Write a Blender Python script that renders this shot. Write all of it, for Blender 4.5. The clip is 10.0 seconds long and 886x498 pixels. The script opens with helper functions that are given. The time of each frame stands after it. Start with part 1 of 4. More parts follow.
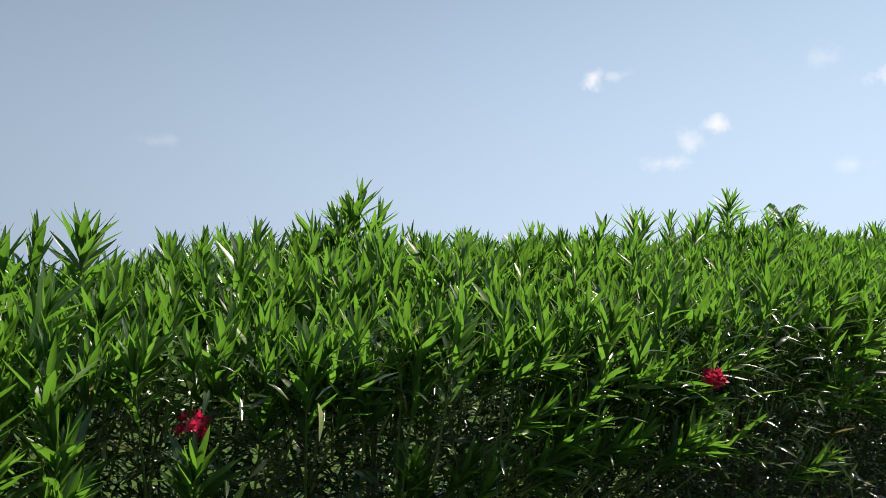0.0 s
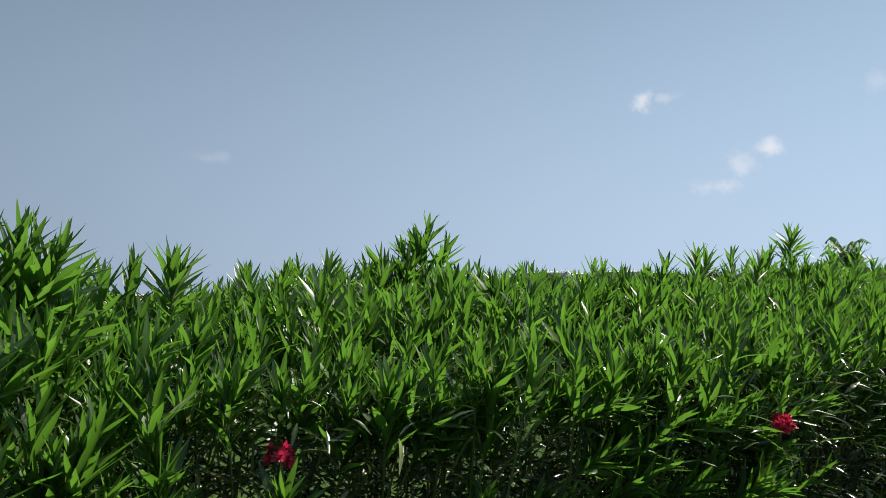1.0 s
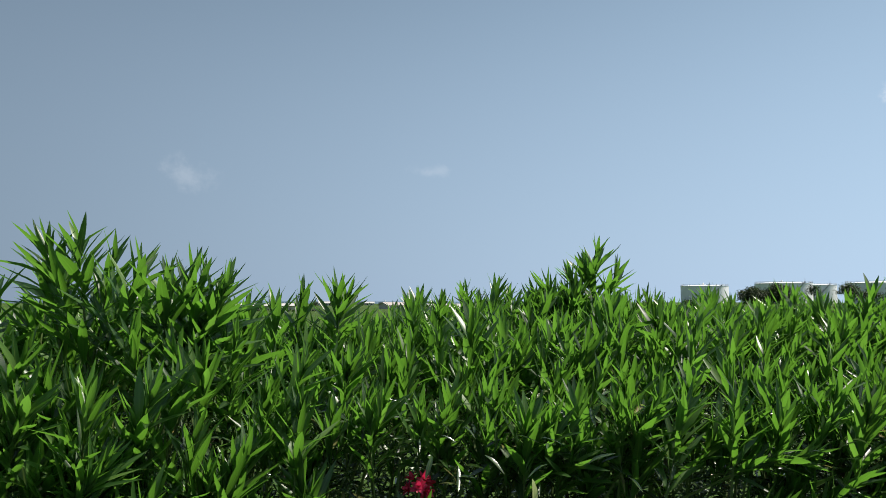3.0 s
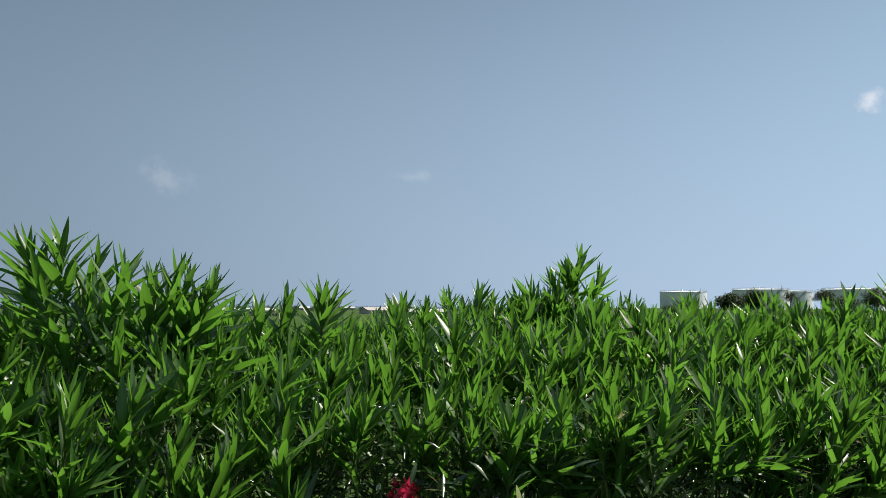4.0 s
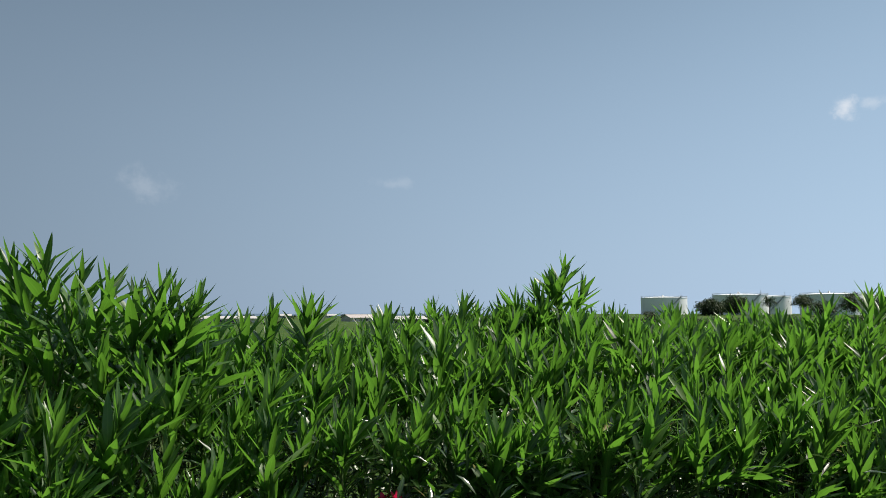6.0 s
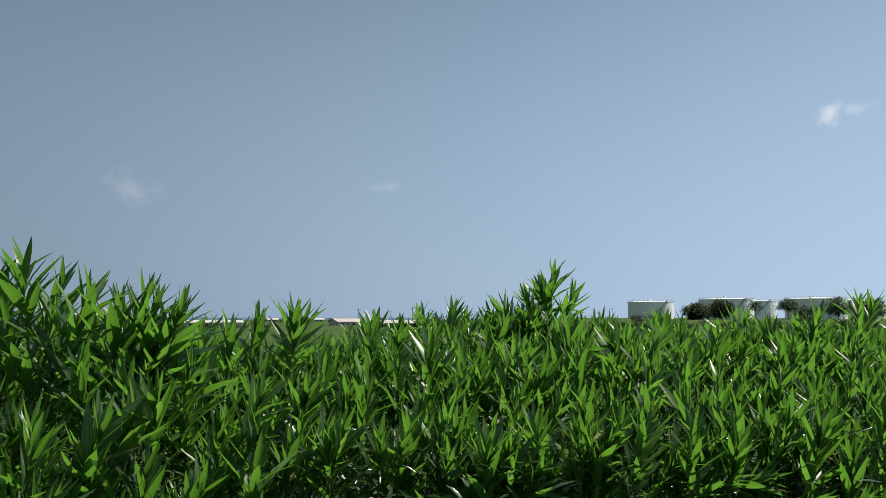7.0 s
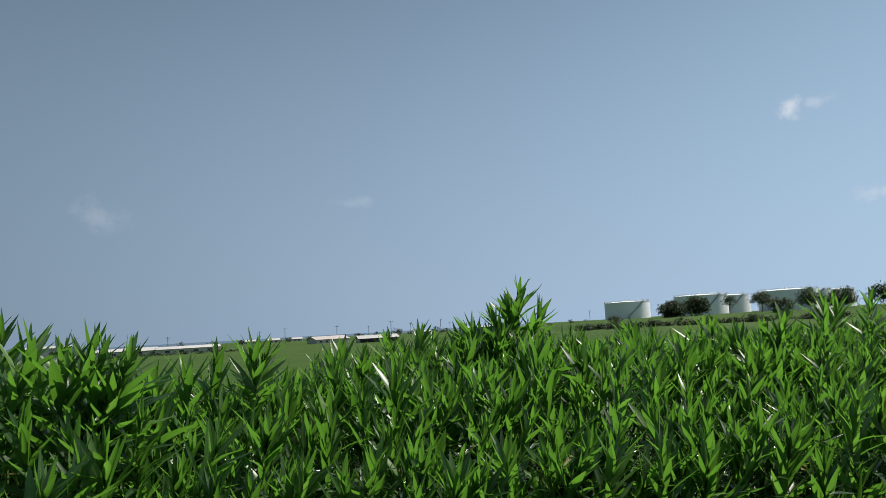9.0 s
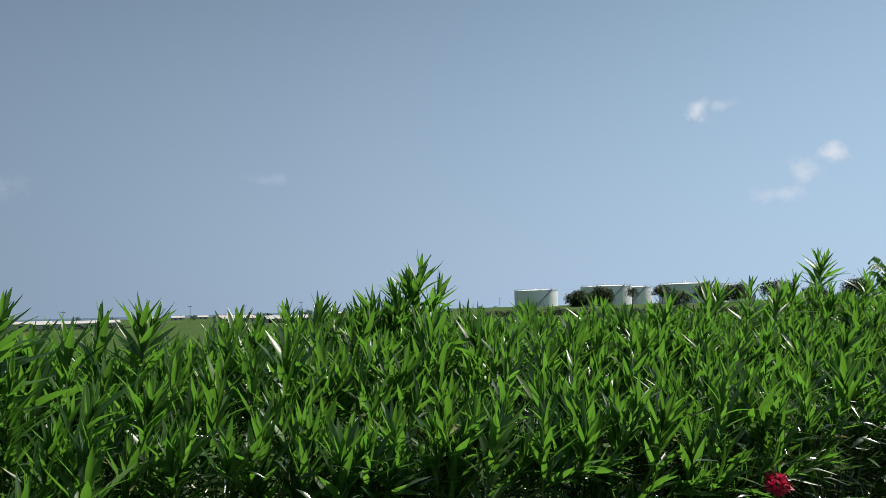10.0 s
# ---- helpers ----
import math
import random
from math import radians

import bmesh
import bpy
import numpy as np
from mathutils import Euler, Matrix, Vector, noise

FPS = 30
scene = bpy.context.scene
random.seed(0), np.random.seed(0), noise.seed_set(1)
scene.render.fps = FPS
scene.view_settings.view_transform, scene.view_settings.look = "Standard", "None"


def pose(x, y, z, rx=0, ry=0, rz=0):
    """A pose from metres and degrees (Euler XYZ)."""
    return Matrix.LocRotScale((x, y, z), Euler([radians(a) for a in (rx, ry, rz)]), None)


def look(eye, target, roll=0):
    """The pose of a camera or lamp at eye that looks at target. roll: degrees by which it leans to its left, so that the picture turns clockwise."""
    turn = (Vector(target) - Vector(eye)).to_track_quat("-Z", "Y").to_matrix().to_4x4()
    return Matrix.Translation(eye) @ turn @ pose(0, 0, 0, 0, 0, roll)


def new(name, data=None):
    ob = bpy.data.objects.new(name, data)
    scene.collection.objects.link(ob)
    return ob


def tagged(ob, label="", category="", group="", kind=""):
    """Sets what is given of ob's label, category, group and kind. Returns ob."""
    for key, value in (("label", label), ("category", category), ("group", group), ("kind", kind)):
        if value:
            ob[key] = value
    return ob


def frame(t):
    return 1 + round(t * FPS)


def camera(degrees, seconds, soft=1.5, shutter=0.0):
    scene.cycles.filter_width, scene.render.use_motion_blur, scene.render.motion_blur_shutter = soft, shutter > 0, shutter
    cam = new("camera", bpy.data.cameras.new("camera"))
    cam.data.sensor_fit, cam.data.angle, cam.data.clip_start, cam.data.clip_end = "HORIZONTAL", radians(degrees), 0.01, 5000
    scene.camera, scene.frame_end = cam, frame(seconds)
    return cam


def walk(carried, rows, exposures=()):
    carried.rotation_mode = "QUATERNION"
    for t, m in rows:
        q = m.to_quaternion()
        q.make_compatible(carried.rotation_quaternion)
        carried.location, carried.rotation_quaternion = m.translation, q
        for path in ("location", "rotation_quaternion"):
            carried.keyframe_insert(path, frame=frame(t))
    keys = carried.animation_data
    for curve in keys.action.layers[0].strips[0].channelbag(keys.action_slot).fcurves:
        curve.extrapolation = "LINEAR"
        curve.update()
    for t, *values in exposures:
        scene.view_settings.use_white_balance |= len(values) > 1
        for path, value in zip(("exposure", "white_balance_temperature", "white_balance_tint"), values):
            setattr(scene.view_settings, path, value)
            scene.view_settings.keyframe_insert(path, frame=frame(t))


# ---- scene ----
# camera begin
cam = camera(61.51, 10.0, 0.55)
ROWS = [
    (0.0, pose(-0.094, 0.082, 1.492, 91.63, 1.76, -16.89)),
    (0.1, pose(-0.098, 0.069, 1.494, 91.53, 1.53, -21.50)),
    (0.2, pose(-0.103, 0.056, 1.496, 91.44, 1.30, -24.60)),
    (0.3, pose(-0.108, 0.043, 1.498, 91.34, 1.07, -26.60)),
    (0.4, pose(-0.112, 0.030, 1.499, 91.24, 0.84, -27.30)),
    (0.5, pose(-0.117, 0.016, 1.501, 91.14, 0.62, -26.53)),
    (0.6, pose(-0.131, 0.019, 1.511, 91.54, 0.56, -25.40)),
    (0.7, pose(-0.146, 0.022, 1.520, 91.94, 0.51, -22.70)),
    (0.8, pose(-0.160, 0.024, 1.529, 92.33, 0.45, -20.10)),
    (0.9, pose(-0.174, 0.027, 1.539, 92.73, 0.40, -17.00)),
    (1.0, pose(-0.191, 0.030, 1.548, 93.19, 0.48, -13.50)),
    (1.2, pose(-0.182, 0.025, 1.570, 93.17, 0.45, -7.36)),
    (1.5, pose(-0.119, 0.017, 1.582, 92.60, -0.16, -0.36)),
    (2.0, pose(-0.005, 0.021, 1.595, 92.03, -1.20, 4.02)),
    (2.5, pose(0.003, 0.020, 1.606, 93.33, -0.54, 3.57)),
    (4.0, pose(-0.011, 0.012, 1.614, 94.37, -0.35, 1.46)),
    (4.5, pose(-0.000, 0.000, 1.620, 94.75, -0.05, -0.00)),
    (5.0, pose(0.005, 0.001, 1.621, 94.56, 0.74, -1.67)),
    (5.5, pose(-0.011, -0.004, 1.625, 94.68, -0.01, 0.14)),
    (7.0, pose(-0.025, 0.030, 1.637, 95.21, -0.04, -0.84)),
    (7.5, pose(-0.018, 0.041, 1.635, 94.78, 0.09, -2.85)),
    (8.0, pose(-0.025, 0.028, 1.687, 97.29, 3.60, -0.89)),
    (8.5, pose(-0.002, 0.040, 1.698, 97.89, 4.62, -0.38)),
    (9.0, pose(0.024, 0.065, 1.685, 96.03, 3.23, -2.46)),
    (9.5, pose(0.030, 0.054, 1.670, 94.40, 2.11, -1.23)),
    (10.0, pose(0.067, 0.053, 1.647, 94.51, 1.51, -9.24)),
]
# camera end
EXPOSURES = [(0.0, 0.68, 7150, 16), (0.5, 0.44, 7350, 16), (1.0, 0.38, 6850, 14), (1.5, 0.5, 6750, 12), (2.0, 0.6, 6750, 12), (2.5, 0.56, 6700, 11), (4.0, 0.36, 6700, 11), (7.0, 0.31, 6700, 11), (8.5, 0.18, 6550, 10), (10.0, 0.25, 6600, 11)]
HAZE = (3.75, 5.15, 6.95, 1)
CLOUD = (9.0, 9.6, 10.4, 1)
CLEAR = (0.23, 0.31, 0.29)           # share of the clear sky's own light above the haze
SKY_FAR, SKY_NEAR = 0.61, 2.05       # the sky's strength away from the sun and beside it
SKY_STRENGTH = 0.070
walk(cam, ROWS, EXPOSURES)

# ---- sky and sun ----
SUN_AZ, SUN_EL = 74.0, 55.0          # azimuth from +Y towards +X
sun_dir = Vector((math.sin(radians(SUN_AZ)) * math.cos(radians(SUN_EL)),
                  math.cos(radians(SUN_AZ)) * math.cos(radians(SUN_EL)), math.sin(radians(SUN_EL))))
sun = new("sun", bpy.data.lights.new("sun", "SUN"))
sun.data.energy, sun.data.angle, sun.data.color = 5.0, radians(0.55), (1.0, 0.95, 0.86)
sun.matrix_world = look(sun_dir * 60, (0, 0, 0))

world = bpy.data.worlds.new("sky")
scene.world = world
world.use_nodes = True
wn, wl = world.node_tree.nodes, world.node_tree.links
wn.clear()


def wnode(kind, **settings):
    n = wn.new(kind)
    for k, v in settings.items():
        n.inputs[k].default_value = v
    return n


sky = wn.new("ShaderNodeTexSky")
sky.sky_type, sky.sun_disc = "NISHITA", False
sky.sun_elevation, sky.sun_rotation = radians(SUN_EL), radians(SUN_AZ)
sky.air_density, sky.dust_density, sky.ozone_density = 1.0, 0.6, 1.0
way = wn.new("ShaderNodeTexCoord")
ragged = wnode("ShaderNodeTexNoise", Scale=34.0, Detail=7.0, Roughness=0.66)
wl.new(way.outputs["Generated"], ragged.inputs["Vector"])
# small fair-weather clouds: azimuth, elevation, half width, half height (degrees), density
CLOUDS = [(30.2, 13.9, 1.5, 0.6, 0.35), (28.9, 13.9, 1.15, 0.95, 0.8), (37.5, 9.9, 1.3, 0.8, 0.75),
          (35.6, 8.7, 1.3, 1.0, 0.45), (33.9, 7.4, 2.1, 0.7, 0.45), (49.4, 12.0, 2.9, 1.0, 1.0),
          (51.8, 13.5, 1.9, 1.2, 1.0), (-22.0, 9.1, 2.0, 1.4, 0.16), (-3.8, 9.9, 1.9, 0.6, 0.14),
          (46.0, 6.3, 1.4, 0.8, 0.3), (44.5, 13.5, 1.2, 1.0, 0.25)]
cover = None
for az, el, half_w, half_h, dense in CLOUDS:
    a, e = radians(az), radians(el)
    turn = wn.new("ShaderNodeMapping")          # the cloud's own axes: x along, y through, z up
    turn.vector_type = "POINT"
    rot = wn.new("ShaderNodeVectorRotate")
    rot.rotation_type = "EULER_XYZ"
    rot.inputs["Rotation"].default_value = Euler((-e, 0, 0)).to_matrix().to_4x4().to_euler()
    spin = wn.new("ShaderNodeVectorRotate")
    spin.rotation_type = "Z_AXIS"
    spin.inputs["Angle"].default_value = a
    wl.new(way.outputs["Generated"], spin.inputs["Vector"])
    wl.new(spin.outputs[0], rot.inputs["Vector"])
    turn.inputs["Location"].default_value = (0, -1.0 / radians(half_w), 0)
    turn.inputs["Scale"].default_value = (1 / radians(half_w), 1 / radians(half_w), 1 / radians(half_h))
    wl.new(rot.outputs[0], turn.inputs["Vector"])
    length = wn.new("ShaderNodeVectorMath")
    length.operation = "LENGTH"
    wl.new(turn.outputs[0], length.inputs[0])
    lump = wn.new("ShaderNodeMath")
    lump.operation = "MULTIPLY_ADD"
    lump.inputs[1].default_value = 2.6
    wl.new(ragged.outputs["Fac"], lump.inputs[0])
    wl.new(length.outputs["Value"], lump.inputs[2])
    soft_edge = wn.new("ShaderNodeMapRange")
    soft_edge.interpolation_type = "SMOOTHSTEP"
    for k, v in (("From Min", 2.35), ("From Max", 1.15), ("To Min", 0.0), ("To Max", dense)):
        soft_edge.inputs[k].default_value = v
    wl.new(lump.outputs[0], soft_edge.inputs["Value"])
    if cover is None:
        cover = soft_edge.outputs["Result"]
    else:
        most = wn.new("ShaderNodeMath")
        most.operation = "MAXIMUM"
        wl.new(cover, most.inputs[0])
        wl.new(soft_edge.outputs["Result"], most.inputs[1])
        cover = most.outputs[0]
sky_axes = wn.new("ShaderNodeSeparateXYZ")
wl.new(way.outputs["Generated"], sky_axes.inputs[0])
low = wn.new("ShaderNodeMapRange")                    # humid haze, thickest towards the horizon
for k, v in (("From Min", 0.0), ("From Max", 0.5), ("To Min", 0.95), ("To Max", 0.25)):
    low.inputs[k].default_value = v
wl.new(sky_axes.outputs["Z"], low.inputs["Value"])
haze = wn.new("ShaderNodeMix")
haze.data_type = "RGBA"
haze.inputs["B"].default_value = HAZE
wl.new(low.outputs["Result"], haze.inputs["Factor"])
clear = wn.new("ShaderNodeVectorMath")
clear.operation = "MULTIPLY"
clear.inputs[1].default_value = CLEAR
wl.new(sky.outputs["Color"], clear.inputs[0])
wl.new(clear.outputs[0], haze.inputs["A"])
towards = wn.new("ShaderNodeVectorMath")              # the bright air round the sun
towards.operation = "DOT_PRODUCT"
towards.inputs[1].default_value = sun_dir
wl.new(way.outputs["Generated"], towards.inputs[0])
aureole = wn.new("ShaderNodeMapRange")
for k, v in (("From Min", -0.25), ("From Max", 1.0), ("To Min", SKY_FAR), ("To Max", SKY_NEAR)):
    aureole.inputs[k].default_value = v
wl.new(towards.outputs["Value"], aureole.inputs["Value"])
lit_air = wn.new("ShaderNodeVectorMath")
lit_air.operation = "SCALE"
wl.new(haze.outputs["Result"], lit_air.inputs[0])
wl.new(aureole.outputs["Result"], lit_air.inputs["Scale"])
clouded = wn.new("ShaderNodeMix")
clouded.data_type = "RGBA"
clouded.inputs["B"].default_value = CLOUD
wl.new(lit_air.outputs[0], clouded.inputs["A"])
wl.new(cover, clouded.inputs["Factor"])
back = wn.new("ShaderNodeBackground")
back.inputs["Strength"].default_value = SKY_STRENGTH
wl.new(clouded.outputs["Result"], back.inputs["Color"])
world_out = wn.new("ShaderNodeOutputWorld")
wl.new(back.outputs[0], world_out.inputs["Surface"])


# ---- materials ----
def material(name):
    m = bpy.data.materials.new(name)
    m.use_nodes = True
    return m, m.node_tree.nodes, m.node_tree.links, m.node_tree.nodes["Principled BSDF"]


def ramp(n, l, source, stops):
    r = n.new("ShaderNodeValToRGB")
    while len(r.color_ramp.elements) < len(stops):
        r.color_ramp.elements.new(0.5)
    for e, (p, c) in zip(r.color_ramp.elements, stops):
        e.position, e.color = p, (*c, 1)
    l.new(source, r.inputs["Fac"])
    return r.outputs["Color"]


def noise_node(n, l, scale, detail=4.0, rough=0.55, coords="Object"):
    tc = n.new("ShaderNodeTexCoord")
    t = n.new("ShaderNodeTexNoise")
    t.inputs["Scale"].default_value, t.inputs["Detail"].default_value, t.inputs["Roughness"].default_value = scale, detail, rough
    l.new(tc.outputs[coords], t.inputs["Vector"])
    return t.outputs["Fac"]


def bump(n, l, bsdf, height, strength, distance):
    b = n.new("ShaderNodeBump")
    b.inputs["Strength"].default_value, b.inputs["Distance"].default_value = strength, distance
    l.new(height, b.inputs["Height"])
    l.new(b.outputs["Normal"], bsdf.inputs["Normal"])


def surface(name, dark, light, scale, rough=0.7, metal=0.0, fine=40.0, relief=0.3, depth=0.01, spec=0.5):
    """A plain material with two scales of variation and a fine relief."""
    m, n, l, b = material(name)
    big = noise_node(n, l, scale)
    small = noise_node(n, l, fine, 5.0, 0.65)
    both = n.new("ShaderNodeMath")
    both.operation = "MULTIPLY_ADD"
    both.inputs[1].default_value = 0.45
    l.new(small, both.inputs[0])
    half = n.new("ShaderNodeMath")
    half.operation = "MULTIPLY"
    half.inputs[1].default_value = 0.55
    l.new(big, half.inputs[0])
    l.new(half.outputs[0], both.inputs[2])
    l.new(ramp(n, l, both.outputs[0], [(0.3, dark), (0.7, light)]), b.inputs["Base Color"])
    b.inputs["Roughness"].default_value, b.inputs["Metallic"].default_value = rough, metal
    b.inputs["Specular IOR Level"].default_value = spec
    bump(n, l, b, small, relief, depth)
    return m


def leaf_material(name, stops, through_colour, through_share, rough):
    """Leathery leaf: colour varies from leaf to leaf, pale midrib, light comes through it."""
    m, n, l, b = material(name)
    info, geo = n.new("ShaderNodeObjectInfo"), n.new("ShaderNodeNewGeometry")
    add = n.new("ShaderNodeMath")
    add.operation = "ADD"
    l.new(info.outputs["Random"], add.inputs[0])
    l.new(geo.outputs["Random Per Island"], add.inputs[1])
    fract = n.new("ShaderNodeMath")
    fract.operation = "FRACT"
    l.new(add.outputs[0], fract.inputs[0])
    tint = ramp(n, l, fract.outputs[0], stops)
    uv = n.new("ShaderNodeUVMap")
    sep = n.new("ShaderNodeSeparateXYZ")
    l.new(uv.outputs[0], sep.inputs[0])
    off = n.new("ShaderNodeMath")
    off.operation = "ABSOLUTE"
    l.new(sep.outputs["X"], off.inputs[0])
    rib = n.new("ShaderNodeMapRange")
    for k, v in (("From Min", 0.05), ("From Max", 0.16), ("To Min", 0.4), ("To Max", 0.0)):
        rib.inputs[k].default_value = v
    l.new(off.outputs[0], rib.inputs["Value"])
    mix = n.new("ShaderNodeMix")
    mix.data_type = "RGBA"
    mix.inputs["B"].default_value = (0.20, 0.30, 0.07, 1)
    l.new(tint, mix.inputs["A"])
    l.new(rib.outputs["Result"], mix.inputs["Factor"])
    l.new(mix.outputs["Result"], b.inputs["Base Color"])
    b.inputs["Roughness"].default_value, b.inputs["Specular IOR Level"].default_value = rough, 0.62
    veins = n.new("ShaderNodeTexWave")
    veins.bands_direction = "Y"
    veins.inputs["Scale"].default_value, veins.inputs["Distortion"].default_value = 14.0, 1.5
    l.new(uv.outputs[0], veins.inputs["Vector"])
    bump(n, l, b, veins.outputs["Fac"], 0.04, 0.001)
    glow = n.new("ShaderNodeBsdfTranslucent")
    hue = n.new("ShaderNodeMix")
    hue.data_type = "RGBA"
    hue.inputs["Factor"].default_value = 0.6
    hue.inputs["B"].default_value = (*through_colour, 1)
    l.new(tint, hue.inputs["A"])
    l.new(hue.outputs["Result"], glow.inputs["Color"])
    share = n.new("ShaderNodeMixShader")
    share.inputs[0].default_value = through_share
    l.new(b.outputs[0], share.inputs[1])
    l.new(glow.outputs[0], share.inputs[2])
    l.new(share.outputs[0], n["Material Output"].inputs["Surface"])
    return m


LEAF = leaf_material("oleander_leaf", [(0.0, (0.015, 0.040, 0.014)), (0.45, (0.026, 0.070, 0.020)), (0.8, (0.055, 0.130, 0.032)), (1.0, (0.13, 0.235, 0.060))],
                     (0.225, 0.58, 0.045), 0.43, 0.36)
# older inner leaves; the hedge's interior shade is put into this darker green
OLD_SHADED_LEAF = leaf_material("old_shaded_oleander_leaf", [(0.0, (0.014, 0.028, 0.015)), (0.7, (0.024, 0.046, 0.023)), (0.95, (0.045, 0.080, 0.036)), (1.0, (0.20, 0.15, 0.05))],
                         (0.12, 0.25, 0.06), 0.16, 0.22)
FAR_LEAF = leaf_material("tree_leaf", [(0.0, (0.010, 0.020, 0.008)), (0.6, (0.018, 0.034, 0.011)), (1.0, (0.034, 0.058, 0.017))], (0.06, 0.12, 0.02), 0.15, 0.7)
# a green leaf with the sun behind it, that brightness put into its colour
BACKLIT_LEAF = leaf_material("backlit_leaf", [(0.0, (0.50, 0.58, 0.26)), (1.0, (0.60, 0.66, 0.32))], (0.75, 0.8, 0.4), 0.5, 0.4)
YELLOW_LEAF = leaf_material("yellow_leaf", [(0.0, (0.55, 0.42, 0.03)), (1.0, (0.65, 0.50, 0.05))], (0.7, 0.5, 0.04), 0.4, 0.4)
PETAL = leaf_material("pink_petal", [(0.0, (0.50, 0.012, 0.060)), (0.6, (0.62, 0.02, 0.10)), (1.0, (0.75, 0.05, 0.16))], (0.8, 0.03, 0.12), 0.3, 0.5)
DRY_PETAL = leaf_material("faded_petal", [(0.0, (0.30, 0.08, 0.04)), (1.0, (0.45, 0.16, 0.09))], (0.45, 0.15, 0.06), 0.25, 0.7)
BARK = surface("bark", (0.055, 0.042, 0.030), (0.16, 0.13, 0.095), 9, 0.85, fine=70, relief=0.5)
GREEN_STEM = surface("green_stem", (0.05, 0.09, 0.02), (0.12, 0.17, 0.05), 12, 0.6, fine=60)
GRASS_BLADE = leaf_material("grass_blade", [(0.0, (0.07, 0.12, 0.025)), (0.6, (0.13, 0.19, 0.045)), (1.0, (0.26, 0.24, 0.09))], (0.20, 0.30, 0.05), 0.3, 0.6)
EARTH = surface("earth", (0.07, 0.05, 0.035), (0.16, 0.12, 0.08), 2.2, 0.95, fine=30, relief=0.6, depth=0.02)
ROOF_METAL = surface("white_coated_sheet", (0.30, 0.325, 0.35), (0.40, 0.425, 0.45), 1.6, 0.6, 0.0, fine=26, relief=0.05)
DARK_STEEL = surface("dark_painted_steel", (0.008, 0.008, 0.010), (0.018, 0.017, 0.020), 5, 0.6, fine=60, relief=0.1)
TRIM_GREY = surface("grey_ridge_metal", (0.22, 0.26, 0.33), (0.32, 0.37, 0.44), 4, 0.45, 0.0, fine=40, relief=0.08)
GUTTER = surface("gutter_white", (0.52, 0.54, 0.55), (0.64, 0.66, 0.66), 3, 0.45, fine=30, relief=0.08)
BLUE = surface("blue_plastic", (0.02, 0.085, 0.25), (0.035, 0.13, 0.33), 4, 0.4, fine=40, relief=0.08)
PALE_FRAME = surface("pale_metal_frame", (0.42, 0.46, 0.48), (0.60, 0.64, 0.65), 6, 0.4, 0.2, fine=60, relief=0.1)
TANK_WHITE = surface("tank_white_paint", (0.78, 0.79, 0.80), (0.85, 0.86, 0.86), 0.12, 0.5, fine=1.2, relief=0.05)
TANK_GREY = surface("tank_grey_steel", (0.20, 0.22, 0.24), (0.32, 0.34, 0.36), 0.3, 0.5, 0.2, fine=2, relief=0.05)
SHED_WHITE = surface("whitewashed_wall", (0.42, 0.41, 0.39), (0.60, 0.59, 0.56), 0.2, 0.8, fine=2, relief=0.1)
SHED_ROOF = surface("pale_sheet_roof", (0.40, 0.385, 0.37), (0.54, 0.52, 0.50), 0.15, 0.55, fine=1.5, relief=0.1)
RUST_ROOF = surface("weathered_pink_roof", (0.36, 0.31, 0.29), (0.48, 0.44, 0.42), 0.2, 0.7, fine=1.5, relief=0.1)
WALL_CREAM = surface("cream_wall", (0.46, 0.44, 0.39), (0.58, 0.56, 0.50), 0.3, 0.85, fine=2, relief=0.1)
WALL_BLUE = surface("blue_grey_wall", (0.20, 0.27, 0.34), (0.30, 0.37, 0.44), 0.3, 0.8, fine=2, relief=0.1)
WINDOW_DARK = surface("dark_window", (0.02, 0.024, 0.03), (0.05, 0.055, 0.06), 1, 0.2, fine=6, relief=0.05)
POLE_WOOD = surface("pole_wood", (0.09, 0.07, 0.055), (0.18, 0.15, 0.12), 2, 0.9, fine=20)
CABLE = surface("black_cable", (0.012, 0.012, 0.013), (0.03, 0.03, 0.03), 8, 0.6, fine=40)


def field_material():
    """Grass with mown, dry and lush patches; sand-coloured scrub and bare earth in small spots."""
    m, n, l, b = material("field_grass")
    big, mid, fine = noise_node(n, l, 0.02, 5), noise_node(n, l, 0.25, 6, 0.65), noise_node(n, l, 14.0, 6, 0.7)
    mixed = n.new("ShaderNodeMath")
    mixed.operation = "MULTIPLY_ADD"
    mixed.inputs[1].default_value = 0.5
    l.new(mid, mixed.inputs[0])
    part_big = n.new("ShaderNodeMath")
    part_big.operation = "MULTIPLY_ADD"
    part_big.inputs[1].default_value = 0.4
    l.new(big, part_big.inputs[0])
    part_fine = n.new("ShaderNodeMath")
    part_fine.operation = "MULTIPLY"
    part_fine.inputs[1].default_value = 0.2
    l.new(fine, part_fine.inputs[0])
    l.new(part_fine.outputs[0], part_big.inputs[2])
    l.new(part_big.outputs[0], mixed.inputs[2])
    l.new(ramp(n, l, mixed.outputs[0], [(0.36, (0.024, 0.052, 0.010)), (0.50, (0.038, 0.076, 0.014)), (0.60, (0.054, 0.094, 0.020)), (0.72, (0.10, 0.110, 0.040))]), b.inputs["Base Color"])
    b.inputs["Roughness"].default_value, b.inputs["Specular IOR Level"].default_value = 0.95, 0.1
    bump(n, l, b, fine, 0.5, 0.03)
    return m


FIELD = field_material()
SEA = surface("sea_water", (0.05, 0.09, 0.13), (0.075, 0.12, 0.17), 0.01, 0.4, fine=0.08, relief=0.3, depth=0.4)


